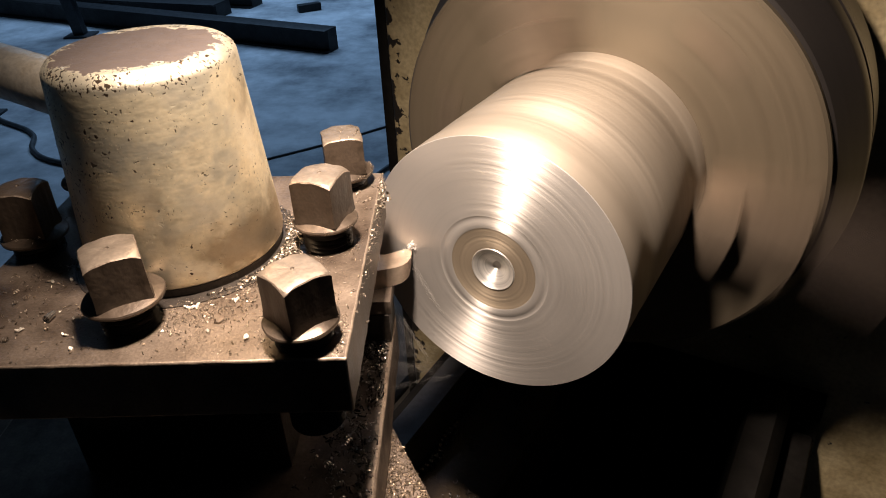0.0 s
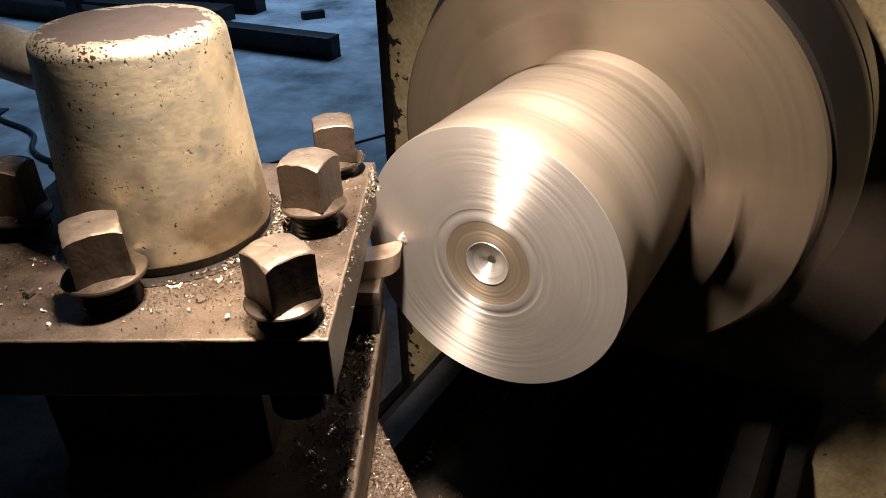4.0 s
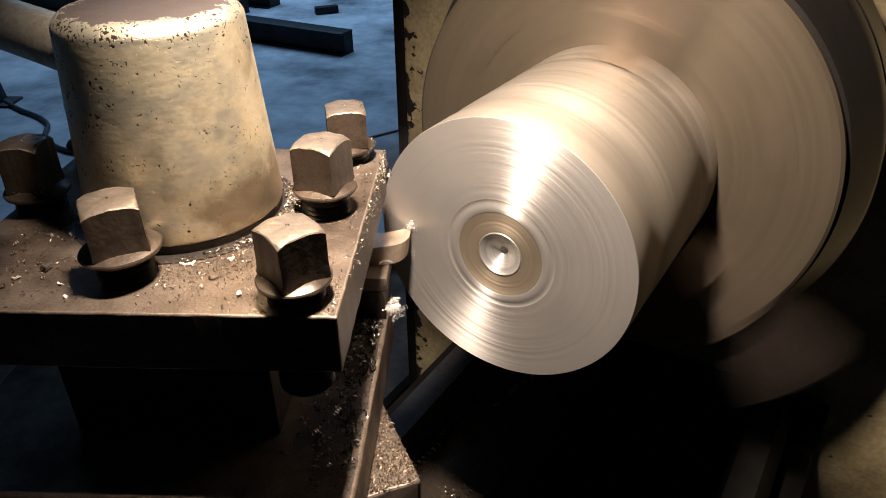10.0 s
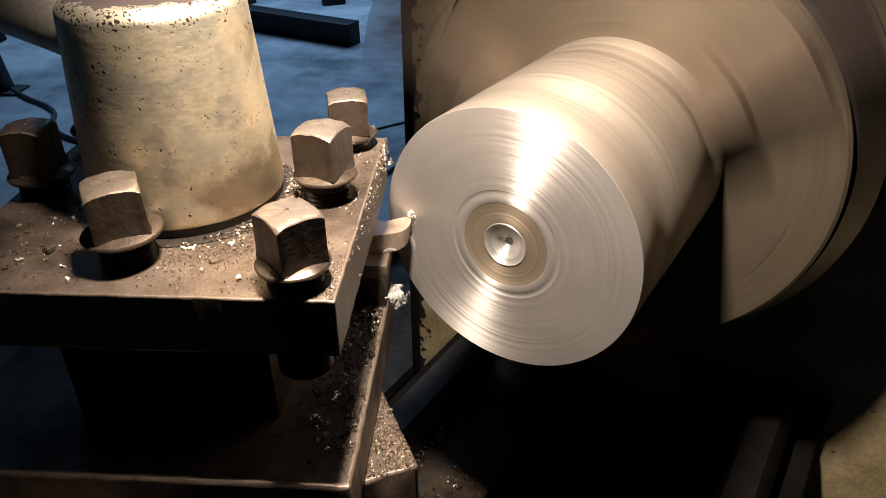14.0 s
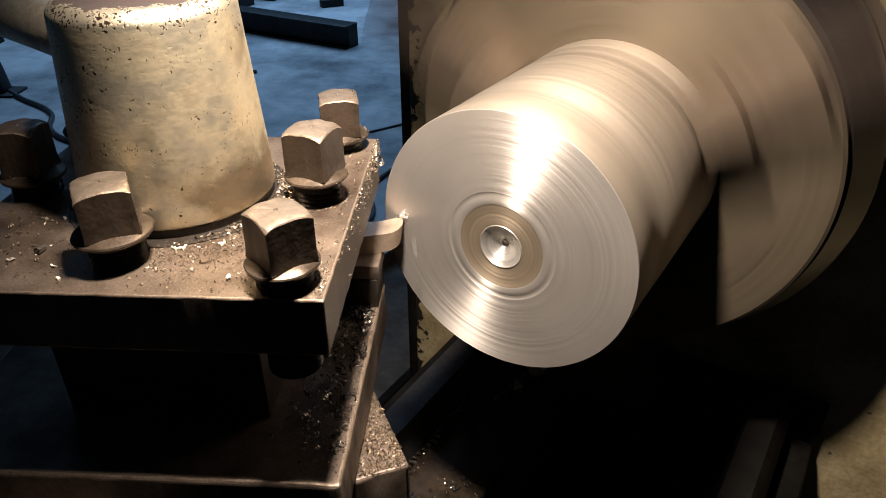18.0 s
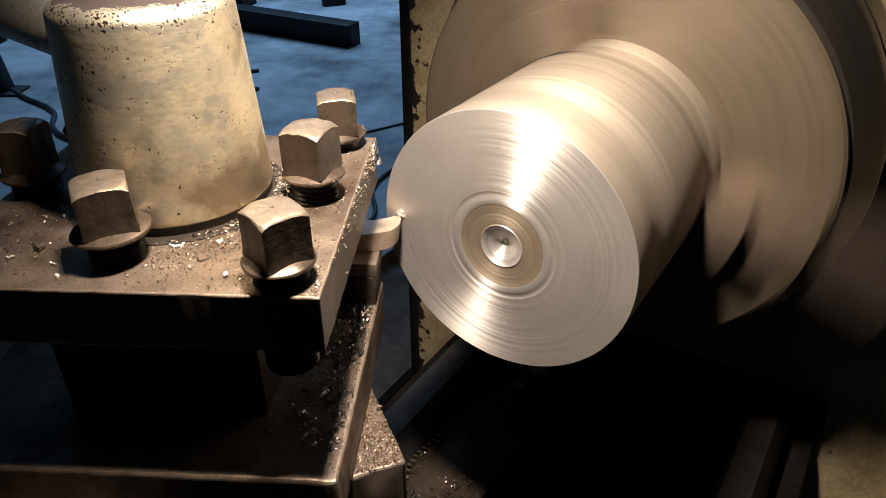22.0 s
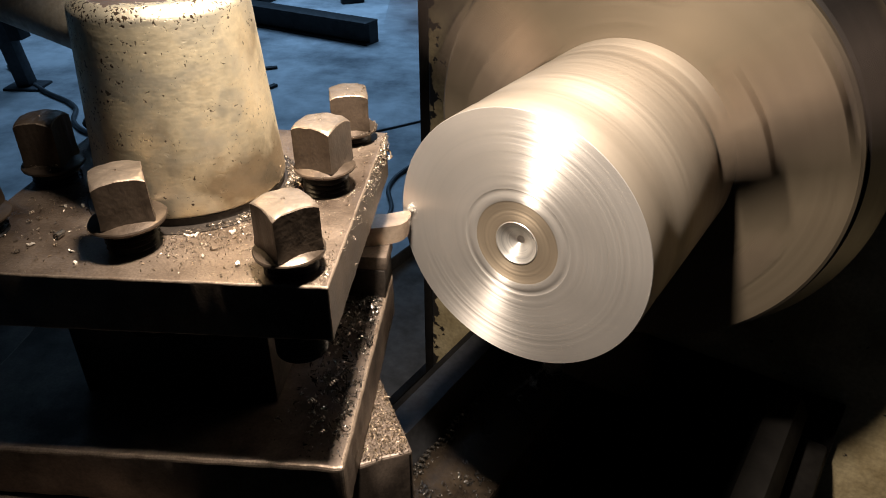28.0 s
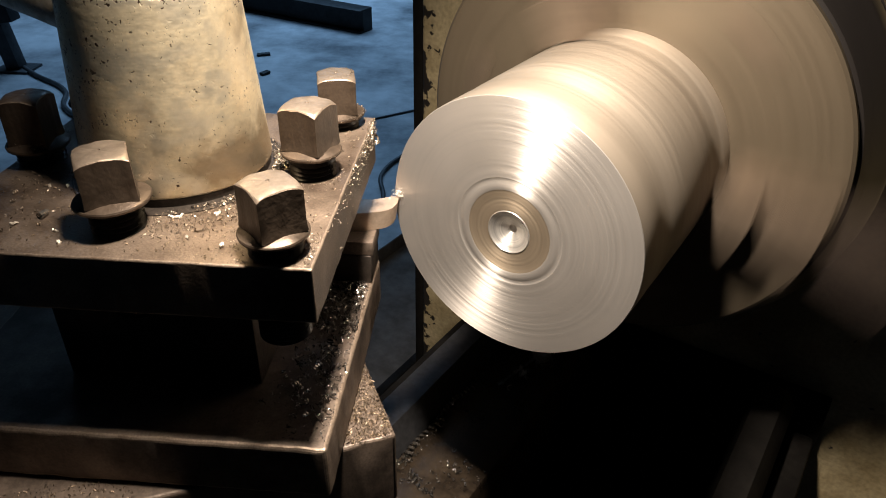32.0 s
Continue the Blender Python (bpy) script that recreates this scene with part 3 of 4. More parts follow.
def build_work():
    work = thing("steel_workpiece", on_axis(0), "round steel bar with freshly faced bright end in the chuck", "workpiece")
    R = WORK_R
    skin = [(R - 0.0001, 0.0004), (R, 0.0008), (R, 0.018), (R - 0.0003, 0.0185), (R - 0.0003, 0.031), (R, 0.0316), (R, 0.094), (R - 0.0003, 0.0945),
            (R - 0.0003, 0.107), (R, 0.1075), (R, 0.128), (0.0, 0.128), (0.0, 0.03)]
    part("bar", turned([(0.0112, 0.0085), (0.0112, 0.0009)] + skin[:-1], 192, None, "y"), BAR_SKIN, work)
    rings = [(0.0205, 0.0001), (0.0208, 0.0), (0.0240, 0.0), (0.0243, 0.00012), (0.0262, 0.00012), (0.0264, 0.0)]
    k = 0.0264
    rnd = random.Random(4)
    while k < 0.0570:
        w = rnd.uniform(0.0006, 0.0024)
        rings += [(k + 0.0001, 0.0), (k + w, 0.0)]
        k += w
    rings += [(0.0600, 0.0), (R - 0.0003, 0.0), (R - 0.0001, 0.0004)]
    bm = turned(rings, 192, None, "y")
    bmesh.ops.delete(bm, geom=[f for f in bm.faces if len(f.verts) > 4], context="FACES")
    part("faced_end", bm, FACED, work, "bright faced end with fine rings")
    ring = turned([(0.0104, 0.0009), (0.0106, 0.0004), (0.0150, 0.0003), (0.0202, 0.0002), (0.0205, 0.0001)], 128, None, "y")
    bmesh.ops.delete(ring, geom=[f for f in ring.faces if len(f.verts) > 4], context="FACES")
    part("recess", ring, RECESS, work, "dull brown unmachined middle")
    cone = turned([(0.0, 0.0050), (0.0020, 0.0047), (0.0027, 0.0040), (0.0050, 0.0032), (0.0062, 0.0018), (0.0092, 0.0008), (0.0102, 0.0001), (0.0108, 0.0006)], 96, None, "y")
    bmesh.ops.delete(cone, geom=[f for f in cone.faces if len(f.verts) > 4], context="FACES")
    part("centre_hole", cone, DRILLED, work, "bright drilled centre hole")
    return work


def build_chuck():
    chuck = thing("lathe_chuck", on_axis(CHUCK_D), "large brown steel lathe chuck with three stepped jaws", "chuck")
    r = CHUCK_R
    part("front_disc", turned([(0.03, 0.0), (r - 0.0025, 0.0), (r - 0.0008, 0.0012), (r - 0.0008, 0.006), (0.03, 0.006)], 160, None, "y"), CHUCK_IRON, chuck)
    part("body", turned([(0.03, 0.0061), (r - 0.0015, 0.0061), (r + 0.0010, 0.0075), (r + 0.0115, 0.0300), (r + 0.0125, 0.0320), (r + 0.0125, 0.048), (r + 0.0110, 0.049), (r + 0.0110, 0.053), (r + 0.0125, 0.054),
                         (r + 0.0125, 0.088), (r + 0.010, 0.091), (0.03, 0.091)], 160, None, "y"), CHUCK_BODY, chuck, "near-black chuck body behind the front disc")
    stairs = [(0.0632, -0.0290), (0.0850, -0.0290), (0.0850, -0.0190), (0.1165, -0.0190), (0.1165, 0.0050), (0.0632, 0.0050)]
    for k in range(3):
        turn = Matrix.Rotation(radians(120 * k), 4, "Y")
        bm = prism(stairs, -0.0125, 0.0125, 0.0008)
        moved(bm, turn @ Matrix(((0, 0, 1, 0), (0, 1, 0, 0), (1, 0, 0, 0), (0, 0, 0, 1))))
        jaw = part("jaw", bm, JAW_STEEL, chuck, "stepped steel jaw")
        # end coloured darker than its jaw, so that it shows dim past the disc
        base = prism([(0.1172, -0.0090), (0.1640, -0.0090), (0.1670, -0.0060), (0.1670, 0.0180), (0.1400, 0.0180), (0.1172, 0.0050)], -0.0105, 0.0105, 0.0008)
        part("jaw_base", moved(base, turn @ Matrix(((0, 0, 1, 0), (0, 1, 0, 0), (1, 0, 0, 0), (0, 0, 0, 1)))), JAW_DARK, jaw, "darkened end of the jaw standing out past the chuck")
        for s in (-1, 1):
            part("jaw_guide", moved(box(-0.0022, 0.0022, -0.0012, 0.004, 0.0645, 0.1175, 0.0006), turn @ Matrix.Translation((s * 0.0156, 0, 0))), JAW_STEEL, chuck)
        key = moved(turned([(0.0, -0.0016), (0.0085, -0.0016), (0.0085, 0.003), (0.0, 0.003)], 32, None, "y"), Matrix.Rotation(radians(120 * k + 60), 4, "Y") @ Matrix.Translation((0, 0, 0.092)))
        part("screw_cover", key, JAW_STEEL, chuck)
    return chuck


WORK, CHUCK = build_work(), build_chuck()


def build_headstock():
    head = thing("headstock", on_axis(0.25, 0, -FACE.z), "lathe headstock in peeling cream yellow paint with black edge", "headstock")
    z = FACE.z
    part("end_wall", box(-0.2235, 0.60, 0.0, 0.5, z - 0.40, z + 0.34, 0.004, 3), YELLOW, head)
    part("edge_strip", box(-0.2350, -0.2240, 0.003, 0.5, z - 0.40, z + 0.34, 0.0025), PIT_BLACK, head, "black front edge")
    # flange's black fills out the chuck's shadow on the wall
    part("bore_ring", turned([(0.05, -0.010), (0.112, -0.010), (0.119, -0.006), (0.119, 0.003), (0.05, 0.003)], 96, None, "y"), PIT_BLACK, head, "flange round the spindle, black to fill out the chuck's shadow")
    bpy.data.objects["bore_ring"].location = (0, 0, z)
    # added panel, black in place of the dark gap below the chuck
    part("gap_panel", box(-0.16, 0.1515, -0.012, 0.004, z - 0.46, z - 0.215, 0.002), PIT_BLACK, head, "panel added under the chuck, black for the dark gap")
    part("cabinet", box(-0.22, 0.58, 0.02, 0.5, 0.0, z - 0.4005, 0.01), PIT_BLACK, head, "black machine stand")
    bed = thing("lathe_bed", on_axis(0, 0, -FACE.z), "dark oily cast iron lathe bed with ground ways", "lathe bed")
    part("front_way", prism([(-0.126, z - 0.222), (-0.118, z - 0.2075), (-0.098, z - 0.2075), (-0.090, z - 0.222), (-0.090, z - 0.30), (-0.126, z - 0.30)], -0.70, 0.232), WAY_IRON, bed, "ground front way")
    # rear way, sides and pit black: the shade under the chuck is coloured in
    part("rear_way", prism([(0.098, z - 0.222), (0.104, z - 0.2075), (0.122, z - 0.2075), (0.130, z - 0.222), (0.130, z - 0.30), (0.098, z - 0.30)], -0.70, 0.232), PIT_BLACK, bed, "rear way coloured black for the shade under the chuck")
    for ob in (bpy.data.objects["front_way"], bpy.data.objects["rear_way"]):
        ob.data.transform(Matrix(((1, 0, 0, 0), (0, 0, 1, 0), (0, 1, 0, 0), (0, 0, 0, 1))))
        ob.data.flip_normals()
    part("inner_ledge", box(-0.0898, -0.030, -0.70, 0.236, z - 0.30, z - 0.229, 0.003), SLUDGE, bed, "ledge under brown oily sludge")
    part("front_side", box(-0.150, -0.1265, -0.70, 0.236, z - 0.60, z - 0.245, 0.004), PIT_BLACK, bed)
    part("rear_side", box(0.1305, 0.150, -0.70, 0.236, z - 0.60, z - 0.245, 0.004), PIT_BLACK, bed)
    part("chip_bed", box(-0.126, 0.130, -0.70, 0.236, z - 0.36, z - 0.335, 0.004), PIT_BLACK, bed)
    tray = part("chip_tray", box(-0.63, -0.151, -0.70, 0.80, 0.430, 0.436, 0.002), TRAY, bed, "dull grey sheet metal chip tray")
    part("tray_lip", box(-0.634, -0.6305, -0.70, 0.80, 0.425, 0.462, 0.0015), TRAY, tray)
    part("tray_drain_edge", box(-0.41, -0.395, -0.70, 0.80, 0.4365, 0.446, 0.003), PIT_BLACK, tray)
    part("foot", box(-0.14, 0.14, -0.65, 0.236, 0.0, z - 0.6005, 0.01), PIT_BLACK, bed)


build_headstock()


# ---------------------------------------------------------------- shop
def structure(name, b, material, label, category):
    return tagged(part(name, box(*b), material), label, category, kind="structure")


structure("floor", (-6, 6, -4, 9, -0.1, 0), CONCRETE, "worn grey concrete workshop floor with dark stains", "floor")
structure("wall_north", (-6, 6, 9, 9.2, 0, 4), WALL, "plain dark workshop wall", "wall")
structure("wall_south", (-6, 6, -4.2, -4, 0, 4), WALL, "plain dark workshop wall", "wall")
structure("wall_east", (6, 6.2, -4, 9, 0, 4), WALL, "plain dark workshop wall", "wall")
structure("wall_west", (-6.2, -6, -4, 9, 0, 4), WALL, "plain dark workshop wall", "wall")
# roof opening and sheet are unseen, added for the blue daylight
roof = bmesh.new()
for b in ((-6, -3.42, -4, 9), (1.02, 6, -4, 9), (-3.42, 1.02, -4, 4.78), (-3.42, 1.02, 6.82, 9)):
    box(b[0], b[1], b[2], b[3], 4, 4.1, 0, 2, roof)
tagged(part("ceiling", roof, WALL), "plain dark workshop ceiling with an added, unseen skylight opening", "ceiling", kind="structure")
structure("skylight_1", (-3.42, 1.02, 4.78, 6.82, 4.09, 4.10), SKYLIGHT, "pale translucent roof sheet of the added, unseen skylight", "skylight")


def steel_beam(x, y, yaw, length, w, h, label):
    """A rolled section lying on its side: two flanges and a web."""
    ob = thing("steel_beam", pose(x, y, 0, 0, 0, yaw), label, "beam", "steel beams on the floor")
    part("lower_flange", box(0, length, -w / 2, w / 2, 0, 0.012, 0.002), DARK_STEEL, ob)
    part("upper_flange", box(0, length, -w / 2, w / 2, h - 0.012, h, 0.002), DARK_STEEL, ob)
    part("web", box(0, length, -w / 2 + 0.004, w / 2 - 0.03, 0.012, h - 0.012), DARK_STEEL, ob)


steel_beam(-0.722, 4.08, 154, 3.6, 0.12, 0.13, "dark rusty steel channel beam lying on the floor")
steel_beam(-1.45, 5.28, 160, 3.0, 0.16, 0.16, "dark rusty steel beam lying on the floor")


steel_beam(-1.62, 5.02, 161, 2.6, 0.20, 0.10, "dark rusty steel beam lying on the floor")
steel_beam(-1.60, 5.55, 161, 2.6, 0.20, 0.2, "dark rusty steel beam lying on the floor")


def trestle_leg(x, y, lean, label):
    ob = thing("trestle_leg", pose(x, y, 0, 0, 0, 0), label, "trestle", "steel trestle legs")
    part("foot_plate", box(-0.09, 0.09, -0.07, 0.07, 0, 0.012, 0.002), GREY_STEEL, ob)
    up = moved(box(-0.035, 0.035, -0.035, 0.035, 0.0, 1.0, 0.004), pose(0, 0, 0.013, 0, lean, 0))
    part("post", up, GREY_STEEL, ob)
    part("bracket", moved(box(0.0355, 0.10, -0.04, 0.04, 0.22, 0.42, 0.004), pose(0, 0, 0.013, 0, lean, 0)), DARK_STEEL, ob)


trestle_leg(-2.33, 3.22, -8, "dark grey steel trestle leg standing on the floor")
trestle_leg(-2.47, 4.66, -6, "dark grey steel trestle leg with a foot plate")


def cable(points, r, label):
    cu = bpy.data.curves.new("floor_cable", "CURVE")
    cu.dimensions, cu.bevel_depth, cu.bevel_resolution, cu.resolution_u = "3D", r, 3, 8
    sp = cu.splines.new("BEZIER")
    sp.bezier_points.add(len(points) - 1)
    for p, (x, y) in zip(sp.bezier_points, points):
        p.co, p.handle_left_type, p.handle_right_type = (x, y, r), "AUTO", "AUTO"
    cu.materials.append(RUBBER)
    tagged(new("floor_cable", cu), label, "cable", "cables on the floor")


cable([(-1.1, 2.40), (-0.776, 2.585), (-0.55, 2.72), (-0.316, 2.885), (0.1, 3.2)], 0.0045, "thin black cable lying on the floor")
# added cable, stands for the dark edge of a floor stain
cable([(-2.6, 3.5), (-2.20, 3.14), (-1.93, 2.93), (-1.84, 2.75), (-1.68, 2.62), (-1.2, 2.5)], 0.011, "black cable drawn for a floor stain's dark edge")
cable([(-0.36, 1.95), (-0.33, 2.02), (-0.36, 2.25), (-0.28, 2.45), (-0.1, 2.7)], 0.008, "thin dark hose lying on the floor")


def scrap(x, y, yaw, w, d, h):
    ob = thing("steel_offcut", pose(x, y, 0, 0, 0, yaw), "small dark steel offcut on the floor", "offcut", "offcuts on the floor")
    part("bar_piece", roughen(box(-w / 2, w / 2, -d / 2, d / 2, 0, h, 0.004), 0.004, 9, lambda c: c.z > 0.01), DARK_STEEL, ob)


for spec in [(-1.19, 3.58, 20, 0.07, 0.03, 0.014), (-1.10, 3.29, 60, 0.05, 0.03, 0.016), (-1.03, 5.08, 25, 0.16, 0.06, 0.05)]:
    scrap(*spec)


# ---------------------------------------------------------------- swarf
# across, along, their spreads, and how many bits
BED_SPOTS = [(-0.0845, 0.055, 0.0022, 0.016, 70), (-0.0835, 0.034, 0.003, 0.006, 60), (-0.066, 0.021, 0.008, 0.003, 45), (-0.047, 0.043, 0.008, 0.008, 70), (-0.083, 0.09, 0.003, 0.03, 40)]


def stuff(name, verts, faces, material, label, category, ride=True):
    me = bpy.data.meshes.new(name)
    me.from_pydata(verts, [], faces)
    me.materials.append(material)
    me.polygons.foreach_set("use_smooth", [True] * len(me.polygons))
    ob = tagged(new(name, me), label, category, kind="stuff")
    return rides(ob) if ride else ob


def add_ribbon(verts, faces, m, turns, radius, width, pitch, steps):
    """A curled ribbon of swarf round its own z axis."""
    start = len(verts)
    for i in range(steps + 1):
        a = turns * 2 * math.pi * i / steps
        r = radius * (1 + 0.25 * i / steps)
        for z in (0, width):
            verts.append(m @ Vector((r * math.cos(a), r * math.sin(a), pitch * turns * i / steps + z)))
    for i in range(steps):
        k = start + 2 * i
        faces.append((k, k + 1, k + 3, k + 2))


def add_grain(verts, faces, c, size, rnd, slim=1.0):
    """A small bent flake."""
    m = Matrix.Translation(c) @ Euler((rnd.gauss(0, 0.6), rnd.gauss(0, 0.6), rnd.uniform(0, 6.3))).to_matrix().to_4x4()
    l, w, h = size * rnd.uniform(0.7, 1.8), size * rnd.uniform(0.25, 0.6) * slim, size * rnd.uniform(0.1, 0.5)
    k = len(verts)
    for x, y, z in ((-l, -w, 0), (-l, w, 0), (0, -w, h), (0, w, h), (l, -w, 0), (l, w, 0)):
        verts.append(m @ Vector((x / 2, y / 2, z)))
    faces.extend(((k, k + 1, k + 3, k + 2), (k + 2, k + 3, k + 5, k + 4)))


def swarf_on_top():
    rnd = random.Random(11)
    verts, faces = [], []
    spots = [(-0.046, 0.027, 0.008, 420), (-0.030, 0.044, 0.008, 620), (-0.0265, 0.074, 0.004, 700), (-0.0255, 0.066, 0.004, 300), (-0.012, 0.0875, 0.008, 90), (-0.098, 0.036, 0.014, 120), (-0.112, 0.047, 0.007, 90),
             (-0.004, 0.012, 0.005, 160), (-0.056, 0.018, 0.007, 140), (-0.0135, 0.040, 0.010, 60), (-0.10, 0.012, 0.012, 60), (-0.035, 0.012, 0.012, 80), (-0.004, 0.10, 0.010, 110), (-0.0265, 0.011, 0.003, 90)]
    bolts = [(-0.0142, 0.0112), (-0.0155, 0.0655), (-0.014, 0.1125), (-0.07, 0.02), (-0.119, 0.0655), (-0.1255, 0.024)]
    for x, y, s, n in spots:
        for _ in range(n):
            px, py = rnd.gauss(x, s), rnd.gauss(y, s)
            if not (PX + 0.001 < px < -0.0012 and 0.0012 < py < PY - 0.001) or math.hypot(px - CAPX, py - CAPY) < 0.0355:
                continue
            if any(math.hypot(px - bx, py - by) < 0.0085 for bx, by in bolts):
                continue
            add_grain(verts, faces, (px, py, TOP + 0.00025), rnd.choice((0.00015, 0.0002, 0.0003, 0.0003, 0.0004, 0.0005, 0.0008)), rnd)
    for cx, cy, a0, a1, r0, r1, count in ((-0.0138, 0.0103, -2.6, 0.9, 0.0112, 0.0030, 900), (-0.0145, 0.0655, -2.4, 0.4, 0.0098, 0.0018, 260), (-0.0692, 0.0198, -0.6, 0.8, 0.0105, 0.0020, 260)):
        for _ in range(count):                           # fine grit in the oil round the bolts
            a, r = rnd.uniform(a0, a1), r0 + abs(rnd.gauss(0, r1))
            px, py = cx + r * math.cos(a), cy + r * math.sin(a)
            if px < -0.0008 and py > 0.0008:
                add_grain(verts, faces, (px, py, TOP + 0.0001), rnd.choice((0.0002, 0.0003, 0.0004)), rnd)
    for _ in range(1500):                                # swarf drifted against the cap's foot
        a, r = rnd.gauss(-0.12, 0.36), 0.0350 + abs(rnd.gauss(0, 0.0036))
        px, py = CAPX + r * math.cos(a), CAPY + r * math.sin(a)
        if all(math.hypot(px - bx, py - by) > 0.0088 for bx, by in bolts):
            add_grain(verts, faces, (px, py, TOP + rnd.uniform(0.0001, 0.0011)), rnd.choice((0.0004, 0.0006, 0.0009, 0.0013)), rnd)
    for _ in range(260):                                 # a crust along the right-hand edge
        py = rnd.uniform(0.02, PY) if rnd.random() < 0.5 else rnd.uniform(0.085, PY)
        add_grain(verts, faces, (rnd.uniform(-0.0015, 0.0006), py, TOP + rnd.uniform(-0.003, 0.0004)), rnd.choice((0.0004, 0.0006, 0.001)), rnd)
    for _ in range(260):                                 # fine curls among the flakes
        x, y, sd = rnd.choice(((-0.046, 0.027, 0.009), (-0.030, 0.044, 0.008), (-0.027, 0.070, 0.005), (-0.10, 0.034, 0.014), (-0.004, 0.09, 0.014)))
        px, py = rnd.gauss(x, sd), rnd.gauss(y, sd)
        if PX + 0.002 < px < -0.001 and 0.002 < py < PY - 0.001 and math.hypot(px - CAPX, py - CAPY) > 0.036 and all(math.hypot(px - bx, py - by) > 0.009 for bx, by in bolts):
            size = rnd.choice((0.0002, 0.0003, 0.0005))
            m = Matrix.Translation((px, py, TOP + size)) @ Euler((1.57 + rnd.gauss(0, 0.4), rnd.gauss(0, 0.4), rnd.uniform(0, 6.3))).to_matrix().to_4x4()
            add_ribbon(verts, faces, m, rnd.uniform(0.5, 2.5), size, size * 0.7, size * 1.6, 10)
    for bx, by in bolts[:5]:                             # grit lying on the collars
        z = {0.0112: 0.0074, 0.0655: 0.0114, 0.1125: 0.0079, 0.02: 0.0129}.get(by, 0.0084)
        for _ in range(60):
            a, r = rnd.uniform(0, 6.3), rnd.uniform(0.0088, 0.0112)
            add_grain(verts, faces, (bx + r * math.cos(a), by + r * math.sin(a), TOP + z - (r - 0.0088) * 0.4 - 0.0012), rnd.choice((0.0003, 0.0005, 0.0007)), rnd)
    stuff("fine_swarf", verts, faces, SWARF, "fine bright steel swarf scattered on the tool post", "swarf")


def brown_swarf_on_top():
    rnd = random.Random(15)
    verts, faces = [], []
    bolts = [(-0.0138, 0.0103), (-0.0145, 0.0655), (-0.014, 0.1125), (-0.0692, 0.0198), (-0.1208, 0.0655), (-0.1255, 0.024)]
    for x, y, sx, sy, n in ((-0.045, 0.024, 0.010, 0.007, 300), (-0.033, 0.036, 0.008, 0.008, 260), (-0.100, 0.030, 0.016, 0.013, 120), (-0.085, 0.012, 0.016, 0.007, 40),
                            (-0.006, 0.014, 0.004, 0.007, 160), (-0.003, 0.07, 0.002, 0.03, 90), (-0.02, 0.09, 0.008, 0.012, 70), (-0.108, 0.052, 0.008, 0.007, 160), (-0.066, 0.006, 0.05, 0.003, 40)):
        for _ in range(n):
            px, py = rnd.gauss(x, sx), rnd.gauss(y, sy)
            if not (PX + 0.001 < px < -0.0008 and 0.001 < py < PY - 0.001) or math.hypot(px - CAPX, py - CAPY) < 0.0355:
                continue
            if any(math.hypot(px - bx, py - by) < 0.0088 for bx, by in bolts):
                continue
            add_grain(verts, faces, (px, py, TOP + 0.0002), rnd.choice((0.0002, 0.0003, 0.0004, 0.0006, 0.0008, 0.0012)), rnd, 0.8)
    stuff("brown_swarf", verts, faces, SWARF_GOLD, "scattered brown and golden flakes of swarf on the tool post", "swarf")


def swarf_on_edge():
    """Glittering crust and fine hairs over the plate's right-hand face, thickest by its far corner, and hairs on the far bolts."""
    rnd = random.Random(16)
    verts, faces = [], []
    for _ in range(800):
        y, down = PY - 0.002 - abs(rnd.gauss(0, 0.030)), abs(rnd.gauss(0, 0.0055))
        if y < 0.03 or down > 0.0195:
            continue
        add_grain(verts, faces, (0.0004, y, TOP - down), rnd.choice((0.0002, 0.0003, 0.0004, 0.0006)), rnd)
    for _ in range(150):
        y, down = PY - 0.003 - abs(rnd.gauss(0, 0.013)), abs(rnd.gauss(0, 0.004))
        size = rnd.choice((0.0003, 0.0004, 0.0006))
        m = Matrix.Translation((0.0006 + rnd.uniform(0, 0.0006), y, TOP - down)) @ Euler([rnd.uniform(0, 6.3) for _ in range(3)]).to_matrix().to_4x4()
        add_ribbon(verts, faces, m, rnd.uniform(0.4, 1.5), size, size * 0.35, size * 1.2, 9)
    for bx, by, z, r, n in ((-0.0140, 0.1125, 0.0062, 0.0112, 46), (-0.0140, 0.1125, 0.0232, 0.0070, 22), (-0.0145, 0.0655, 0.0100, 0.0112, 22)):
        for _ in range(n):
            a, size = rnd.uniform(-1.6, 1.2), rnd.choice((0.0003, 0.0004, 0.0006))
            m = Matrix.Translation((bx + r * math.cos(a), by + r * math.sin(a), TOP + z)) @ Euler([rnd.uniform(0, 6.3) for _ in range(3)]).to_matrix().to_4x4()
            add_ribbon(verts, faces, m, rnd.uniform(0.3, 1.0), size, size * 0.3, size * 1.5, 8)
    stuff("edge_swarf", verts, faces, SWARF, "glittering crust of fine swarf on the tool post's edge", "swarf")


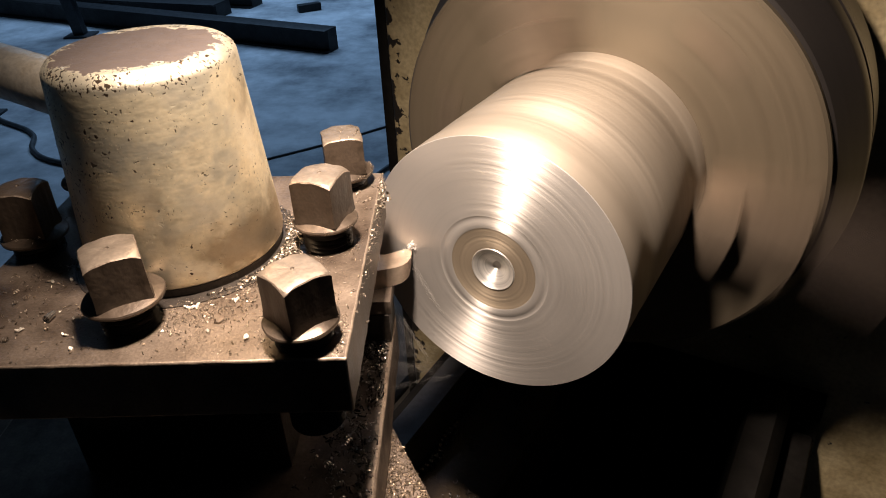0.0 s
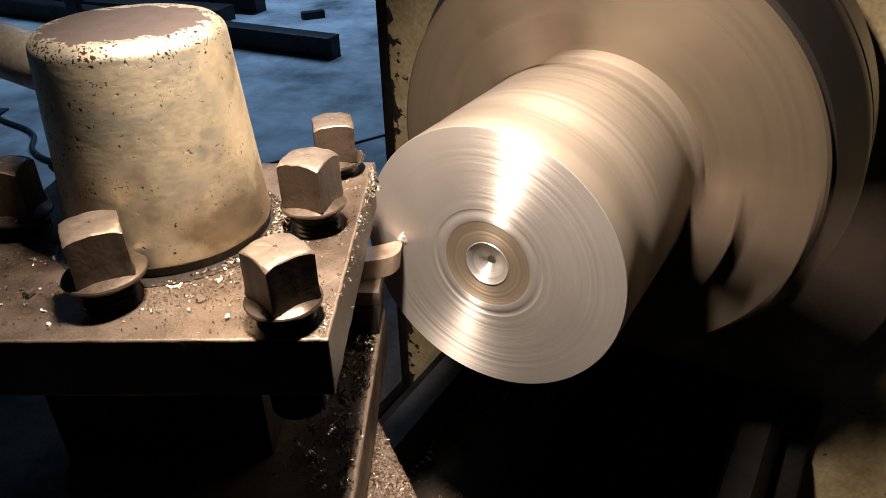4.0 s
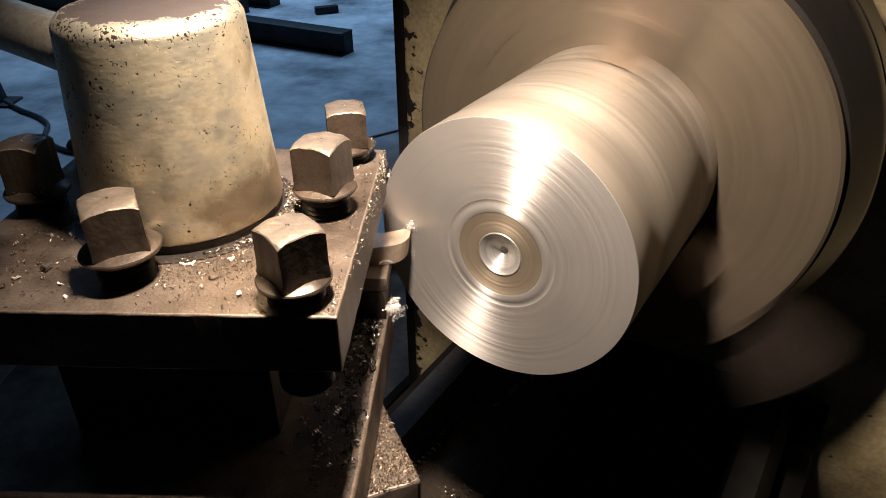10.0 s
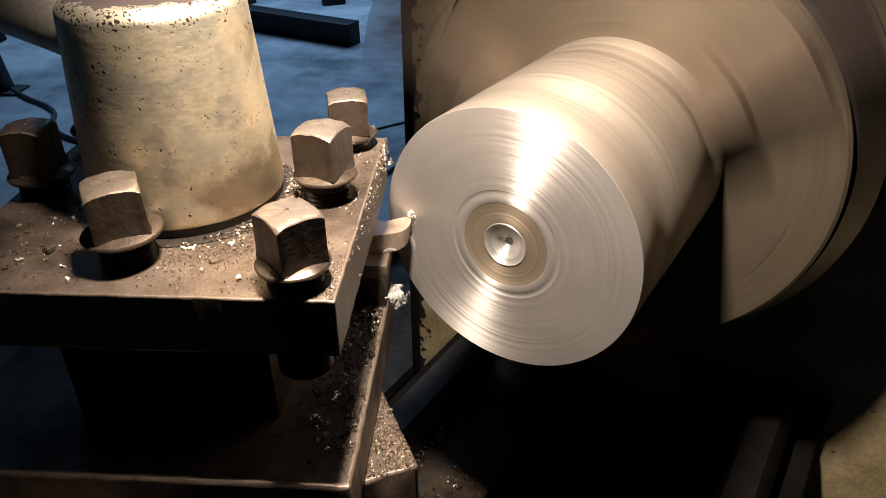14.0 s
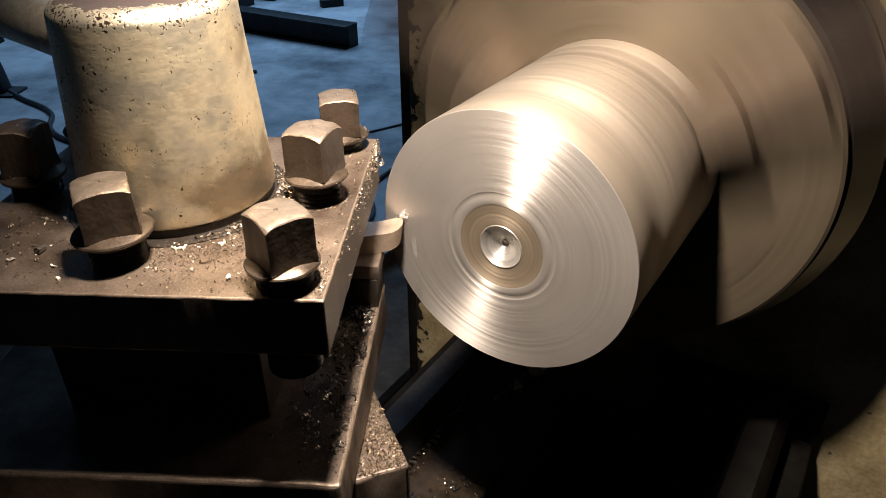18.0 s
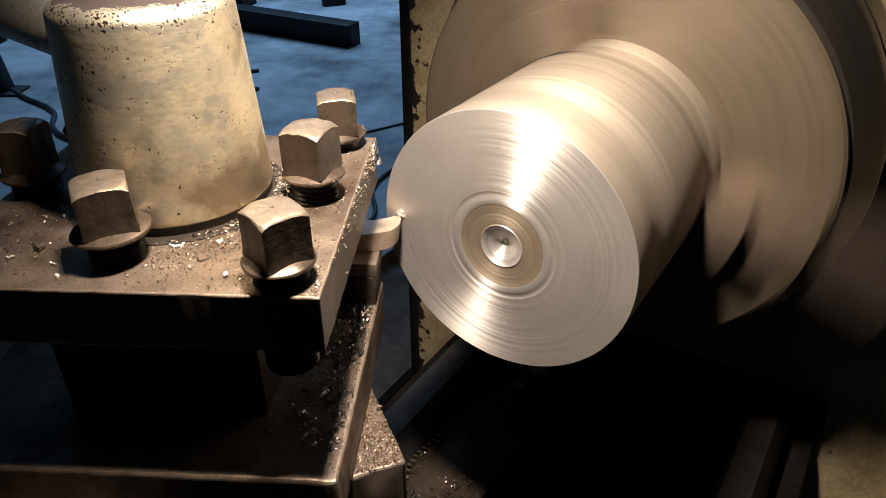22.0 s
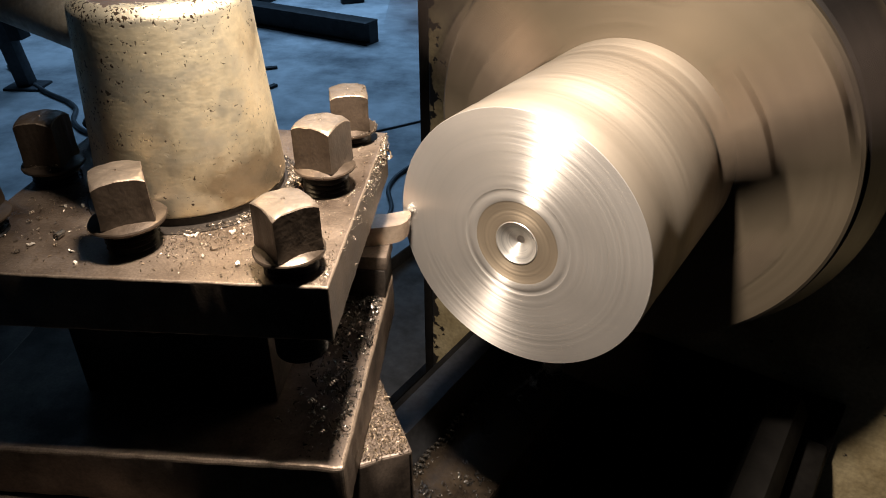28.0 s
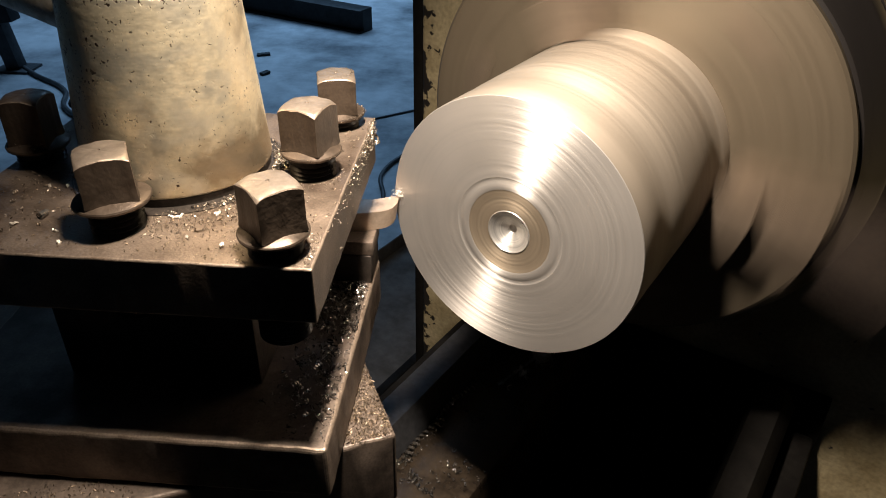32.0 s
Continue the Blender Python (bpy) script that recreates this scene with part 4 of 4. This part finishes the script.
def strand(points, turns, radius, width, label):
    """A long curled strand of swarf along a bent line."""
    line = [Vector((x, y, TOP + z)) for x, y, z in points]
    steps, verts, faces = int(turns * 14), [], []
    for i in range(steps + 1):
        f = i / steps * (len(line) - 1)
        k = min(int(f), len(line) - 2)
        mid, way = line[k].lerp(line[k + 1], f - k), (line[k + 1] - line[k]).normalized()
        side = way.cross(Vector((0.3, 0.9, 0.2))).normalized()
        other = way.cross(side)
        ang = 2 * math.pi * turns * i / steps
        out = (side * math.cos(ang) + other * math.sin(ang)) * radius * (1 + 0.3 * math.sin(3.1 * f))
        verts += [mid + out - line[0], mid + out + way * width - line[0]]
    for i in range(steps):
        faces.append((2 * i, 2 * i + 1, 2 * i + 3, 2 * i + 2))
    me = bpy.data.meshes.new("curled_strand")
    me.from_pydata(verts, [], faces)
    me.materials.append(CHIP_DULL)
    me.polygons.foreach_set("use_smooth", [True] * len(me.polygons))
    ob = tagged(new("curled_strand", me), label, "chip")
    ob.matrix_world = Matrix.Translation(line[0])
    rides(ob)


def swarf_on_bottom():
    rnd = random.Random(12)
    verts, faces = [], []
    for k in range(480):
        px, py = -abs(rnd.gauss(0.004, 0.012)) - 0.002, 0.098 - 0.088 * rnd.random() ** 1.7
        if px < -0.031:
            continue
        size = rnd.choice((0.0006, 0.0009, 0.0013))
        m = Matrix.Translation((px, py, TOP - 0.0743 + rnd.uniform(0.0002, 0.0016))) @ Euler([rnd.uniform(0, 6.3) for _ in range(3)]).to_matrix().to_4x4()
        add_ribbon(verts, faces, m, rnd.uniform(0.4, 1.6), size, size * 0.5, size * 0.8, 9)
    for k in range(600):
        add_grain(verts, faces, (-abs(rnd.gauss(0.003, 0.011)) - 0.001, rnd.uniform(0.0, 0.10), TOP - 0.0744), rnd.choice((0.0004, 0.0006, 0.0009)), rnd)
    stuff("oily_swarf", verts, faces, SWARF_DARK, "oily dark curls of swarf on the bottom plate", "swarf")


def swarf_on_slide():
    rnd = random.Random(13)
    verts, faces = [], []
    m = at(0.0199, 0.0291, -0.0993, 0, 0, math.degrees(math.atan2(0.0441, -0.0203)))
    for k in range(6000):
        x, y = rnd.uniform(0.0006, 0.062), rnd.uniform(0.0006, 0.030)
        add_grain(verts, faces, m @ Vector((x, y, rnd.uniform(0, 0.0007))), rnd.choice((0.0003, 0.0004, 0.0006, 0.0008, 0.0011, 0.0015)), rnd, 0.55)
    for k in range(900):
        x, y = rnd.uniform(0.0006, 0.02), rnd.uniform(0.10, 0.19)
        add_grain(verts, faces, m @ Vector((x, y, rnd.uniform(0, 0.0004))), rnd.choice((0.0004, 0.0006, 0.0009)), rnd)
    stuff("golden_swarf", verts, faces, SWARF_GOLD, "thick layer of golden swarf on the slide", "swarf")


def swarf_in_bed():
    rnd = random.Random(14)
    verts, faces = [], []
    for u0, d0, su, sd, n in BED_SPOTS:
        for k in range(n):
            u, d = rnd.gauss(u0, su), rnd.gauss(d0, sd)
            if not -0.0885 < u < -0.032:
                continue
            q = FACE + CD * u + AX * d
            size = rnd.choice((0.0006, 0.0009, 0.0013))
            m = Matrix.Translation((q.x, q.y, FACE.z - 0.2288 + rnd.uniform(0.0, 0.002))) @ Euler([rnd.uniform(0, 6.3) for _ in range(3)]).to_matrix().to_4x4()
            add_ribbon(verts, faces, m, rnd.uniform(0.3, 1.2), size, size * 0.6, size, 8)
    stuff("bed_swarf", verts, faces, SWARF_DARK, "dark oily bits of swarf lying in the lathe bed", "swarf", False)


def corkscrew(start, end, turns, radius, width, label):
    """A long corkscrew chip lying in the bed between two places (across, along), loosening towards its end."""
    a, b = [FACE + CD * u + AX * d + Vector((0, 0, -0.2288)) for u, d in (start, end)]
    way = (b - a).normalized()
    side = Vector((-way.y, way.x, 0))
    verts, faces, steps = [], [], int(turns * 14)
    for i in range(steps + 1):
        f = i / steps
        ang = 2 * math.pi * turns * f
        r = radius * (1 + 0.25 * math.sin(5 * f + turns))
        mid = a + (b - a) * f + side * (0.0025 * math.sin(4.5 * f + radius * 900)) + Vector((0, 0, r))
        for k in (0, 1):
            verts.append(mid + side * (r * math.cos(ang)) + Vector((0, 0, r * math.sin(ang))) + way * (k * width))
    for i in range(steps):
        faces.append((2 * i, 2 * i + 1, 2 * i + 3, 2 * i + 2))
    me = bpy.data.meshes.new("corkscrew_chip")
    me.from_pydata([v - a for v in verts], [], faces)
    me.materials.append(SWARF_DARK)
    me.polygons.foreach_set("use_smooth", [True] * len(me.polygons))
    ob = tagged(new("corkscrew_chip", me), label, "chip", "corkscrew chips in the lathe bed")
    ob.matrix_world = Matrix.Translation(a)


def chip(x, y, z, yaw, turns, radius, width, tilt=(0, 0), label="curled bright steel chip lying on the tool post"):
    verts, faces = [], []
    add_ribbon(verts, faces, pose(0, 0, 0, tilt[0], tilt[1], 0), turns, radius, width, 0.0004, 16)
    me = bpy.data.meshes.new("steel_chip")
    me.from_pydata(verts, [], faces)
    me.materials.append(SWARF)
    me.polygons.foreach_set("use_smooth", [True] * len(me.polygons))
    ob = tagged(new("steel_chip", me), label, "chip", "chips on the tool post")
    ob.matrix_world = at(x, y, z, 0, 0, yaw)
    rides(ob)


def flat_chip(x, y, yaw, sweep, radius, width, curl, label):
    """A crescent of swarf lying flat, its outer edge bent up; a wide sweep gives a ring, a small one a flake."""
    verts, faces, steps = [], [], 14
    for i in range(steps + 1):
        a = sweep * (i / steps - 0.5)
        wide = width * (0.35 + 0.65 * math.sin(math.pi * min(0.97, 0.06 + 0.88 * i / steps)))
        lift = 0.0003 + 0.0002 * math.sin(7 * a)
        for k, z in ((-0.5, lift - 0.0003), (-0.42, lift + 0.0003), (0.42, lift + 0.0004 + curl), (0.5, lift + curl)):
            r = radius + k * wide
            verts.append((r * math.cos(a) - radius, r * math.sin(a), z))
    for i in range(steps):
        for k in range(4):
            q, w = 4 * i + k, 4 * i + (k + 1) % 4
            faces.append((q, w, w + 4, q + 4))
    faces.extend(((0, 1, 2, 3), (4 * steps + 3, 4 * steps + 2, 4 * steps + 1, 4 * steps)))
    me = bpy.data.meshes.new("steel_chip")
    me.from_pydata(verts, [], faces)
    me.materials.append(CHIP_DULL)
    ob = tagged(new("steel_chip", me), label, "chip", "chips on the tool post")
    ob.matrix_world = at(x, y, 0, 0, 0, yaw)
    rides(ob)


def rolled_chip(x, y, yaw):
    """A tight roll of thick swarf with a ridged side."""
    verts, faces = [], []
    add_ribbon(verts, faces, pose(0, 0.0018, 0.0013, 90, 0, 0), 7, 0.0010, 0.00045, 0.0005, 98)
    me = bpy.data.meshes.new("steel_chip")
    me.from_pydata(verts, [], faces)
    me.materials.append(SWARF_DARK)
    ob = tagged(new("steel_chip", me), "tight dark roll of ridged swarf on the tool post", "chip", "chips on the tool post")
    ob.matrix_world = at(x, y, 0, 0, 0, yaw)
    rides(ob)


for spec in [(-0.0529, 0.0266, -75, 2.6, 0.0024, 0.0013, -0.0001, "bright crescent of steel swarf lying on the plate"), (-0.0314, 0.0105, 30, 0.9, 0.0022, 0.0016, 0.0003, "pale steel flake lying on the plate"),
             (-0.0833, 0.0072, 100, 0.8, 0.0017, 0.0013, 0.0002, "pale steel flake lying on the plate"), (-0.1041, 0.0172, -60, 1.2, 0.0020, 0.0018, 0.0002, "bright curled steel flake lying on the plate"),
             (-0.0885, 0.0140, -110, 1.6, 0.0017, 0.0008, 0.0, "thin crescent of steel swarf lying on the plate"), (-0.0892, 0.0218, 20, 0.9, 0.0013, 0.0009, 0.0005, "small bright steel flake on the plate"),
             (-0.0438, 0.0137, 60, 1.4, 0.0012, 0.0007, 0.0006, "small twisted steel chip on the plate"), (-0.0394, 0.0298, 150, 1.8, 0.0014, 0.0007, 0.0006, "small twisted steel chip on the plate"),
             (-0.1056, 0.0430, 40, 1.5, 0.0016, 0.0008, 0.0007, "small bright steel chip on the oily plate"), (-0.1000, 0.0445, 170, 1.1, 0.0013, 0.0007, 0.0006, "small bright steel chip on the oily plate")]:
    flat_chip(*spec)
rolled_chip(-0.0969, 0.0229, -15)
swarf_on_top()
brown_swarf_on_top()
swarf_on_edge()
strand([(-0.0003, 0.1130, 0.0006), (0.0010, 0.1085, 0.0002), (0.0016, 0.1050, -0.0030), (0.0013, 0.1030, -0.0075)], 6.5, 0.00055, 0.0005, "fine curled strand hanging over the plate's edge")
swarf_on_bottom()
swarf_on_slide()
swarf_in_bed()
corkscrew((-0.0855, 0.124), (-0.0855, 0.078), 11, 0.0018, 0.0011, "dull corkscrew chip lying along the bed's way")
corkscrew((-0.0850, 0.076), (-0.0835, 0.032), 9, 0.0024, 0.0016, "bright loose corkscrew chip lying in the bed")
corkscrew((-0.0775, 0.024), (-0.0550, 0.018), 5, 0.0016, 0.0014, "short twisted chip lying in the oily bed")
for spec in [(-0.042, 0.0190, 0.0001, 150, 0.6, 0.0013, 0.0008),
             (0.0006, 0.1065, -0.0010, 300, 0.8, 0.0016, 0.0009, (80, 0)), (0.0012, 0.099, -0.004, 40, 1.3, 0.0012, 0.0008, (60, 20))]:
    chip(*spec)


# ---------------------------------------------------------------- chips in flight
TIP = Vector((0.0092, 0.1280, TOP - 0.0425))           # the tool's point at the start


def slid(t):
    """How far the slide has carried the tool at t."""
    for (t0, a), (t1, b) in zip(SLIDE, SLIDE[1:]):
        if t <= t1:
            return a + (b - a) * (t - t0) / (t1 - t0)
    return SLIDE[-1][1]


def curl_mesh(turns, radius, width, pitch, steps=22):
    verts, faces = [], []
    add_ribbon(verts, faces, Matrix.Identity(4), turns, radius, width, pitch, steps)
    me = bpy.data.meshes.new("steel_chip")
    me.from_pydata([v - Vector((0, 0, pitch * turns / 2)) for v in verts], [], faces)
    me.materials.append(CHIP_BRIGHT)
    me.polygons.foreach_set("use_smooth", [True] * len(me.polygons))
    return me


def tangle_mesh(radius, count, seed, curl=(0.08, 0.30), tail=None):
    """A nest of fine curls wound into one another."""
    rnd = random.Random(seed)
    verts, faces = [], []
    for _ in range(count):
        c = Vector([rnd.gauss(0, radius * 0.42) for _ in range(3)])
        if tail is not None:                             # strung out in clumps along a line
            c = c * 0.6 + tail * (rnd.choice((0.0, 0.25, 0.55, 0.8, 1.0)) + rnd.gauss(0, 0.05))
        m = Matrix.Translation(c) @ Euler([rnd.uniform(0, 6.3) for _ in range(3)]).to_matrix().to_4x4()
        r = rnd.uniform(*curl) * radius
        add_ribbon(verts, faces, m, rnd.uniform(0.8, 2.4), r, radius * (0.035 if curl[1] < 0.35 else 0.062), r * 0.9, 18)
    me = bpy.data.meshes.new("swarf_tangle")
    me.from_pydata(verts, [], faces)
    me.materials.append(CHIP_BRIGHT)
    me.polygons.foreach_set("use_smooth", [True] * len(me.polygons))
    return me


CURLS = [curl_mesh(2.4, 0.0008, 0.0005, 0.0018), curl_mesh(4.0, 0.0007, 0.0005, 0.0017, 36), curl_mesh(1.2, 0.0012, 0.0006, 0.0016), curl_mesh(6.0, 0.0008, 0.0005, 0.0018, 48)]
FLIGHTS = []
# seconds, then where the chip passes: across, up and (all the same) just before the work's face
PASSES = [(1, -0.038, -0.045), (1, -0.036, -0.057), (1, -0.034, -0.069), (1, -0.034, -0.084), (1, -0.032, -0.097), (1, -0.03, -0.11), (1, -0.011, -0.087), (6, -0.028, -0.067), (6, -0.023, -0.079), (6, -0.019, -0.092), (8, -0.018, -0.069), (8, -0.017, -0.079), (8, -0.015, -0.093), (13, -0.037, -0.002), (13, -0.034, -0.009), (13, -0.03, -0.017), (13, -0.038, -0.013),
          (0, -0.044, -0.042), (0, -0.042, -0.05), (0, -0.037, -0.045), (0, -0.037, -0.056), (0, -0.032, -0.051), (0, -0.034, -0.063), (0, -0.029, -0.059), (0, -0.027, -0.066), (0, -0.046, -0.034), (0, -0.041, -0.066),
          (0, -0.027, -0.015), (0, -0.032, -0.006), (1, -0.032, -0.123), (1, -0.013, -0.131),
          (2, -0.028, -0.005), (3, -0.030, -0.004), (3, -0.023, -0.105), (4.4, -0.03, -0.06), (6, -0.030, -0.004), (6, -0.025, -0.011), (6, -0.019, -0.023), (6, -0.025, -0.109),
          (6, -0.018, -0.083), (6, -0.029, -0.076), (7, -0.033, -0.025), (8, -0.027, -0.099), (8, -0.036, -0.013), (9, -0.034, -0.007), (9, -0.035, -0.003), (9, 0.000, -0.067),
          (10, -0.039, -0.007), (11, -0.040, 0.004), (11, -0.018, -0.118), (13, -0.037, -0.003), (13, -0.033, -0.013), (13, -0.035, 0.005), (13, -0.022, -0.059), (14, -0.042, -0.007),
          (15.5, -0.03, -0.05), (17, -0.041, -0.151), (18, -0.039, -0.008), (19, -0.029, -0.065), (19, -0.008, -0.111), (19, -0.032, -0.016), (20, -0.039, -0.018), (22, -0.042, -0.006),
          (23, -0.027, -0.024), (23, -0.017, -0.027), (23, 0.008, -0.033), (23, -0.020, -0.099), (24, -0.038, 0.002), (25, -0.025, -0.115), (26.5, -0.03, -0.04), (28, -0.051, 0.0), (29, -0.030, -0.076),
          (31, -0.047, -0.004)]
rnd = random.Random(21)
for t, u, z in PASSES:
    ob = tagged(new("flying_chip", CURLS[rnd.randrange(4)]), "bright curl of steel thrown off by the cutting tool", "chip", "chips thrown off by the tool")
    FLIGHTS.append((ob, t, FACE + CD * u - AX * 0.010 + Vector((0, 0, z)), [rnd.gauss(0, 9), rnd.gauss(-25 if t == 0 else -8, 9), rnd.uniform(0, 360)], rnd.uniform(-0.02, 0.03)))
NEST = tagged(new("swarf_nest", tangle_mesh(0.0076, 170, 5, (0.10, 0.42))), "fluffy bright nest of swarf caught on the tool", "swarf nest", kind="stuff")
NEST_SMALL = tagged(new("swarf_nest", tangle_mesh(0.006, 120, 6)), "small bright nest of swarf caught on the tool", "swarf nest", kind="stuff")
NEST_TINY = tagged(new("swarf_nest", tangle_mesh(0.0042, 70, 8)), "small pale nest of swarf caught on the tool", "swarf nest", kind="stuff")
NEST_TAIL = tagged(new("swarf_nest", tangle_mesh(0.005, 44, 12, (0.16, 0.45), CD * 0.011 + Vector((0, 0, -0.013)))), "trailing string of bright swarf clumps beside the tool", "swarf nest", kind="stuff")
HANGING = tagged(new("swarf_nest", tangle_mesh(0.0042, 70, 7)), "tangle of curly swarf hanging beside the tool", "swarf nest", kind="stuff")
HOOK = tagged(new("hooked_chip", curl_mesh(0.45, 0.0030, 0.0009, 0.0006)), "crescent of bright swarf hooked under the tool", "chip")
HOOK_AT = Vector((0.0022, 0.1075, TOP - 0.0500))
# tangle at the tip also stands for the white glare there
FORMING = tagged(new("tip_chip_glare", tangle_mesh(0.0034, 42, 9)), "bright tangle of chips and glare at the tool's point", "chip")
FORMING.matrix_world = Matrix.Translation(TIP + Vector((-0.0002, 0.0004, 0.0006))) @ pose(0, 0, 0, 70, 20, 30)
RIDERS.append(FORMING)
for spec in [(0.0012, 0.1168, -0.0530, 20, 0.6, 0.0022, 0.0012, (80, 0)), (0.0040, 0.1180, -0.0525, 120, 0.7, 0.0014, 0.0009, (40, 30)), (0.0004, 0.0392, -0.0170, 40, 0.5, 0.0007, 0.0009, (80, 0)), (0.0026, 0.1045, -0.0025, 70, 1.2, 0.0014, 0.0008, (60, 0)),
             (0.0034, 0.1062, -0.0055, 160, 0.9, 0.0013, 0.0008, (30, 40))]:
    chip(*spec, "curled bright steel chip caught beside the cutting tool")


# ---------------------------------------------------------------- movement
# the spindle runs at about 217 turns a minute; seconds and the angle of a jaw over the horizontal, to a third of a turn
JAWS = [(0, -9), (1, 46), (2, 27), (3, 2), (6, -32), (7, -50), (8, 50), (9, -13), (10, -40), (11, 23), (12, 2), (13, -19), (14, 40), (17, 56), (18, 34),
        (19, -30), (20, -50), (21, 10), (22, -11), (23, -33), (24, 30), (25, 11), (28, 30), (29, -40), (30, -54), (31, 5), (32, -11)]


def spin_table(rate=1304.0):
    """Whole turns added, so that the speed stays close to the rate."""
    table, total = [(0.0, float(JAWS[0][1]))], float(JAWS[0][1])
    for (t0, a), (t1, b) in zip(JAWS, JAWS[1:]):
        due = rate * (t1 - t0)
        total += due + (b - a - due + 60) % 120 - 60
        table.append((float(t1), total))
    return table


SPIN = spin_table()


def spun(t):
    for (t0, a), (t1, b) in zip(SPIN, SPIN[1:]):
        if t <= t1:
            return a + (b - a) * (t - t0) / (t1 - t0)
    return SPIN[-1][1]


def motions():
    for ob in RIDERS:
        home = ob.matrix_world.copy()
        walk(ob, [(t, Matrix.Translation(CD * s) @ home) for t, s in SLIDE])
    for ob, d in ((WORK, 0.0), (CHUCK, CHUCK_D)):
        walk(ob, [(k / FPS, on_axis(d, 0, 0, 90 - spun(k / FPS))) for k in range(0, 32 * FPS + 1)])
    uncut = FACE + AX * 0.04                             # still part of the solid bar
    for ob, t, place, turn, stray in FLIGHTS:
        t0 = t - 4 / FPS
        tip = TIP + CD * slid(t)
        fall = (place - tip) / (4 / FPS) if t > 0 else Vector((0.62 + 4 * stray, 0.0, -1.35 + 6 * stray))
        rows = [(0.0, uncut, 0), (t0 - 1 / FPS, uncut - CD * 0.02, 0), (t0, tip + AX * 0.004, 0)] if t > 0 else []
        rows += [(t, place, 40)]
        k, q, v = 1, place.copy(), fall + Vector((stray, stray, -0.3))
        while q.z > FACE.z - 0.226:
            q = q + v * (2 / FPS)
            v = v + Vector((0, 0, -9.8 * 2 / FPS))
            if q.z < FACE.z - 0.15:                      # comes to rest in the bed
                q = FACE + AX * (0.17 + 2 * stray) + CD * (-0.060 + stray * 0.4) + Vector((0, 0, -0.2265))
            rows.append((t + 2 * k / FPS, q.copy(), 40 + 50 * k))
            k += 1
        rows.append((32.0, q, rows[-1][2]))
        walk(ob, [(s, Matrix.Translation(p) @ pose(0, 0, 0, turn[0] + 0.2 * a, turn[1] + 0.1 * a, 0) @ pose(0, 0, 0, 0, 0, turn[2] + a)) for s, p, a in rows if s >= 0])
    rest = FACE + AX * 0.18 + CD * -0.055 + Vector((0, 0, -0.222))

    def caught(ob, start, end, where, down, sways=()):
        rows = [(0.0, uncut), (start - 0.2, uncut - CD * 0.03), (start, TIP + CD * slid(start) + AX * 0.01), (start + 0.1, where + CD * slid(start))]
        rows += [(t, where + CD * slid(t) + Vector((0, 0, up))) for t, up in sways]
        rows += [(end, where + CD * slid(end)), (end + 0.1, where + CD * slid(end) + Vector((0.01, -0.005, -0.05))), (end + 0.3, down), (32.0, down)]
        walk(ob, [(t, Matrix.Translation(p) @ pose(0, 0, 0, 0, 0, 12 * k)) for k, (t, p) in enumerate(rows)])
    caught(NEST, 10.7, 13.8, TIP + Vector((-0.002, -0.001, 0.0075)), rest, [(11.0, -0.0045), (11.5, 0.0005), (12.0, -0.0025), (12.5, -0.003), (13.0, 0.003)])
    caught(NEST_TAIL, 10.85, 11.15, TIP + Vector((0.0, -0.001, 0.0005)), rest + AX * 0.045)
    caught(NEST_SMALL, 23.7, 24.2, TIP + Vector((0.002, 0.0, 0.003)), rest + AX * 0.02)
    caught(NEST_TINY, 22.85, 23.1, TIP + Vector((-0.001, -0.003, -0.002)), rest + AX * 0.035)
    caught(HOOK, 5.9, 14.2, HOOK_AT, rest - AX * 0.05)
    caught(HANGING, 7.2, 15.0, Vector((0.0062, 0.0930, TOP - 0.0640)), rest - AX * 0.03)


bpy.context.view_layer.update()
motions()
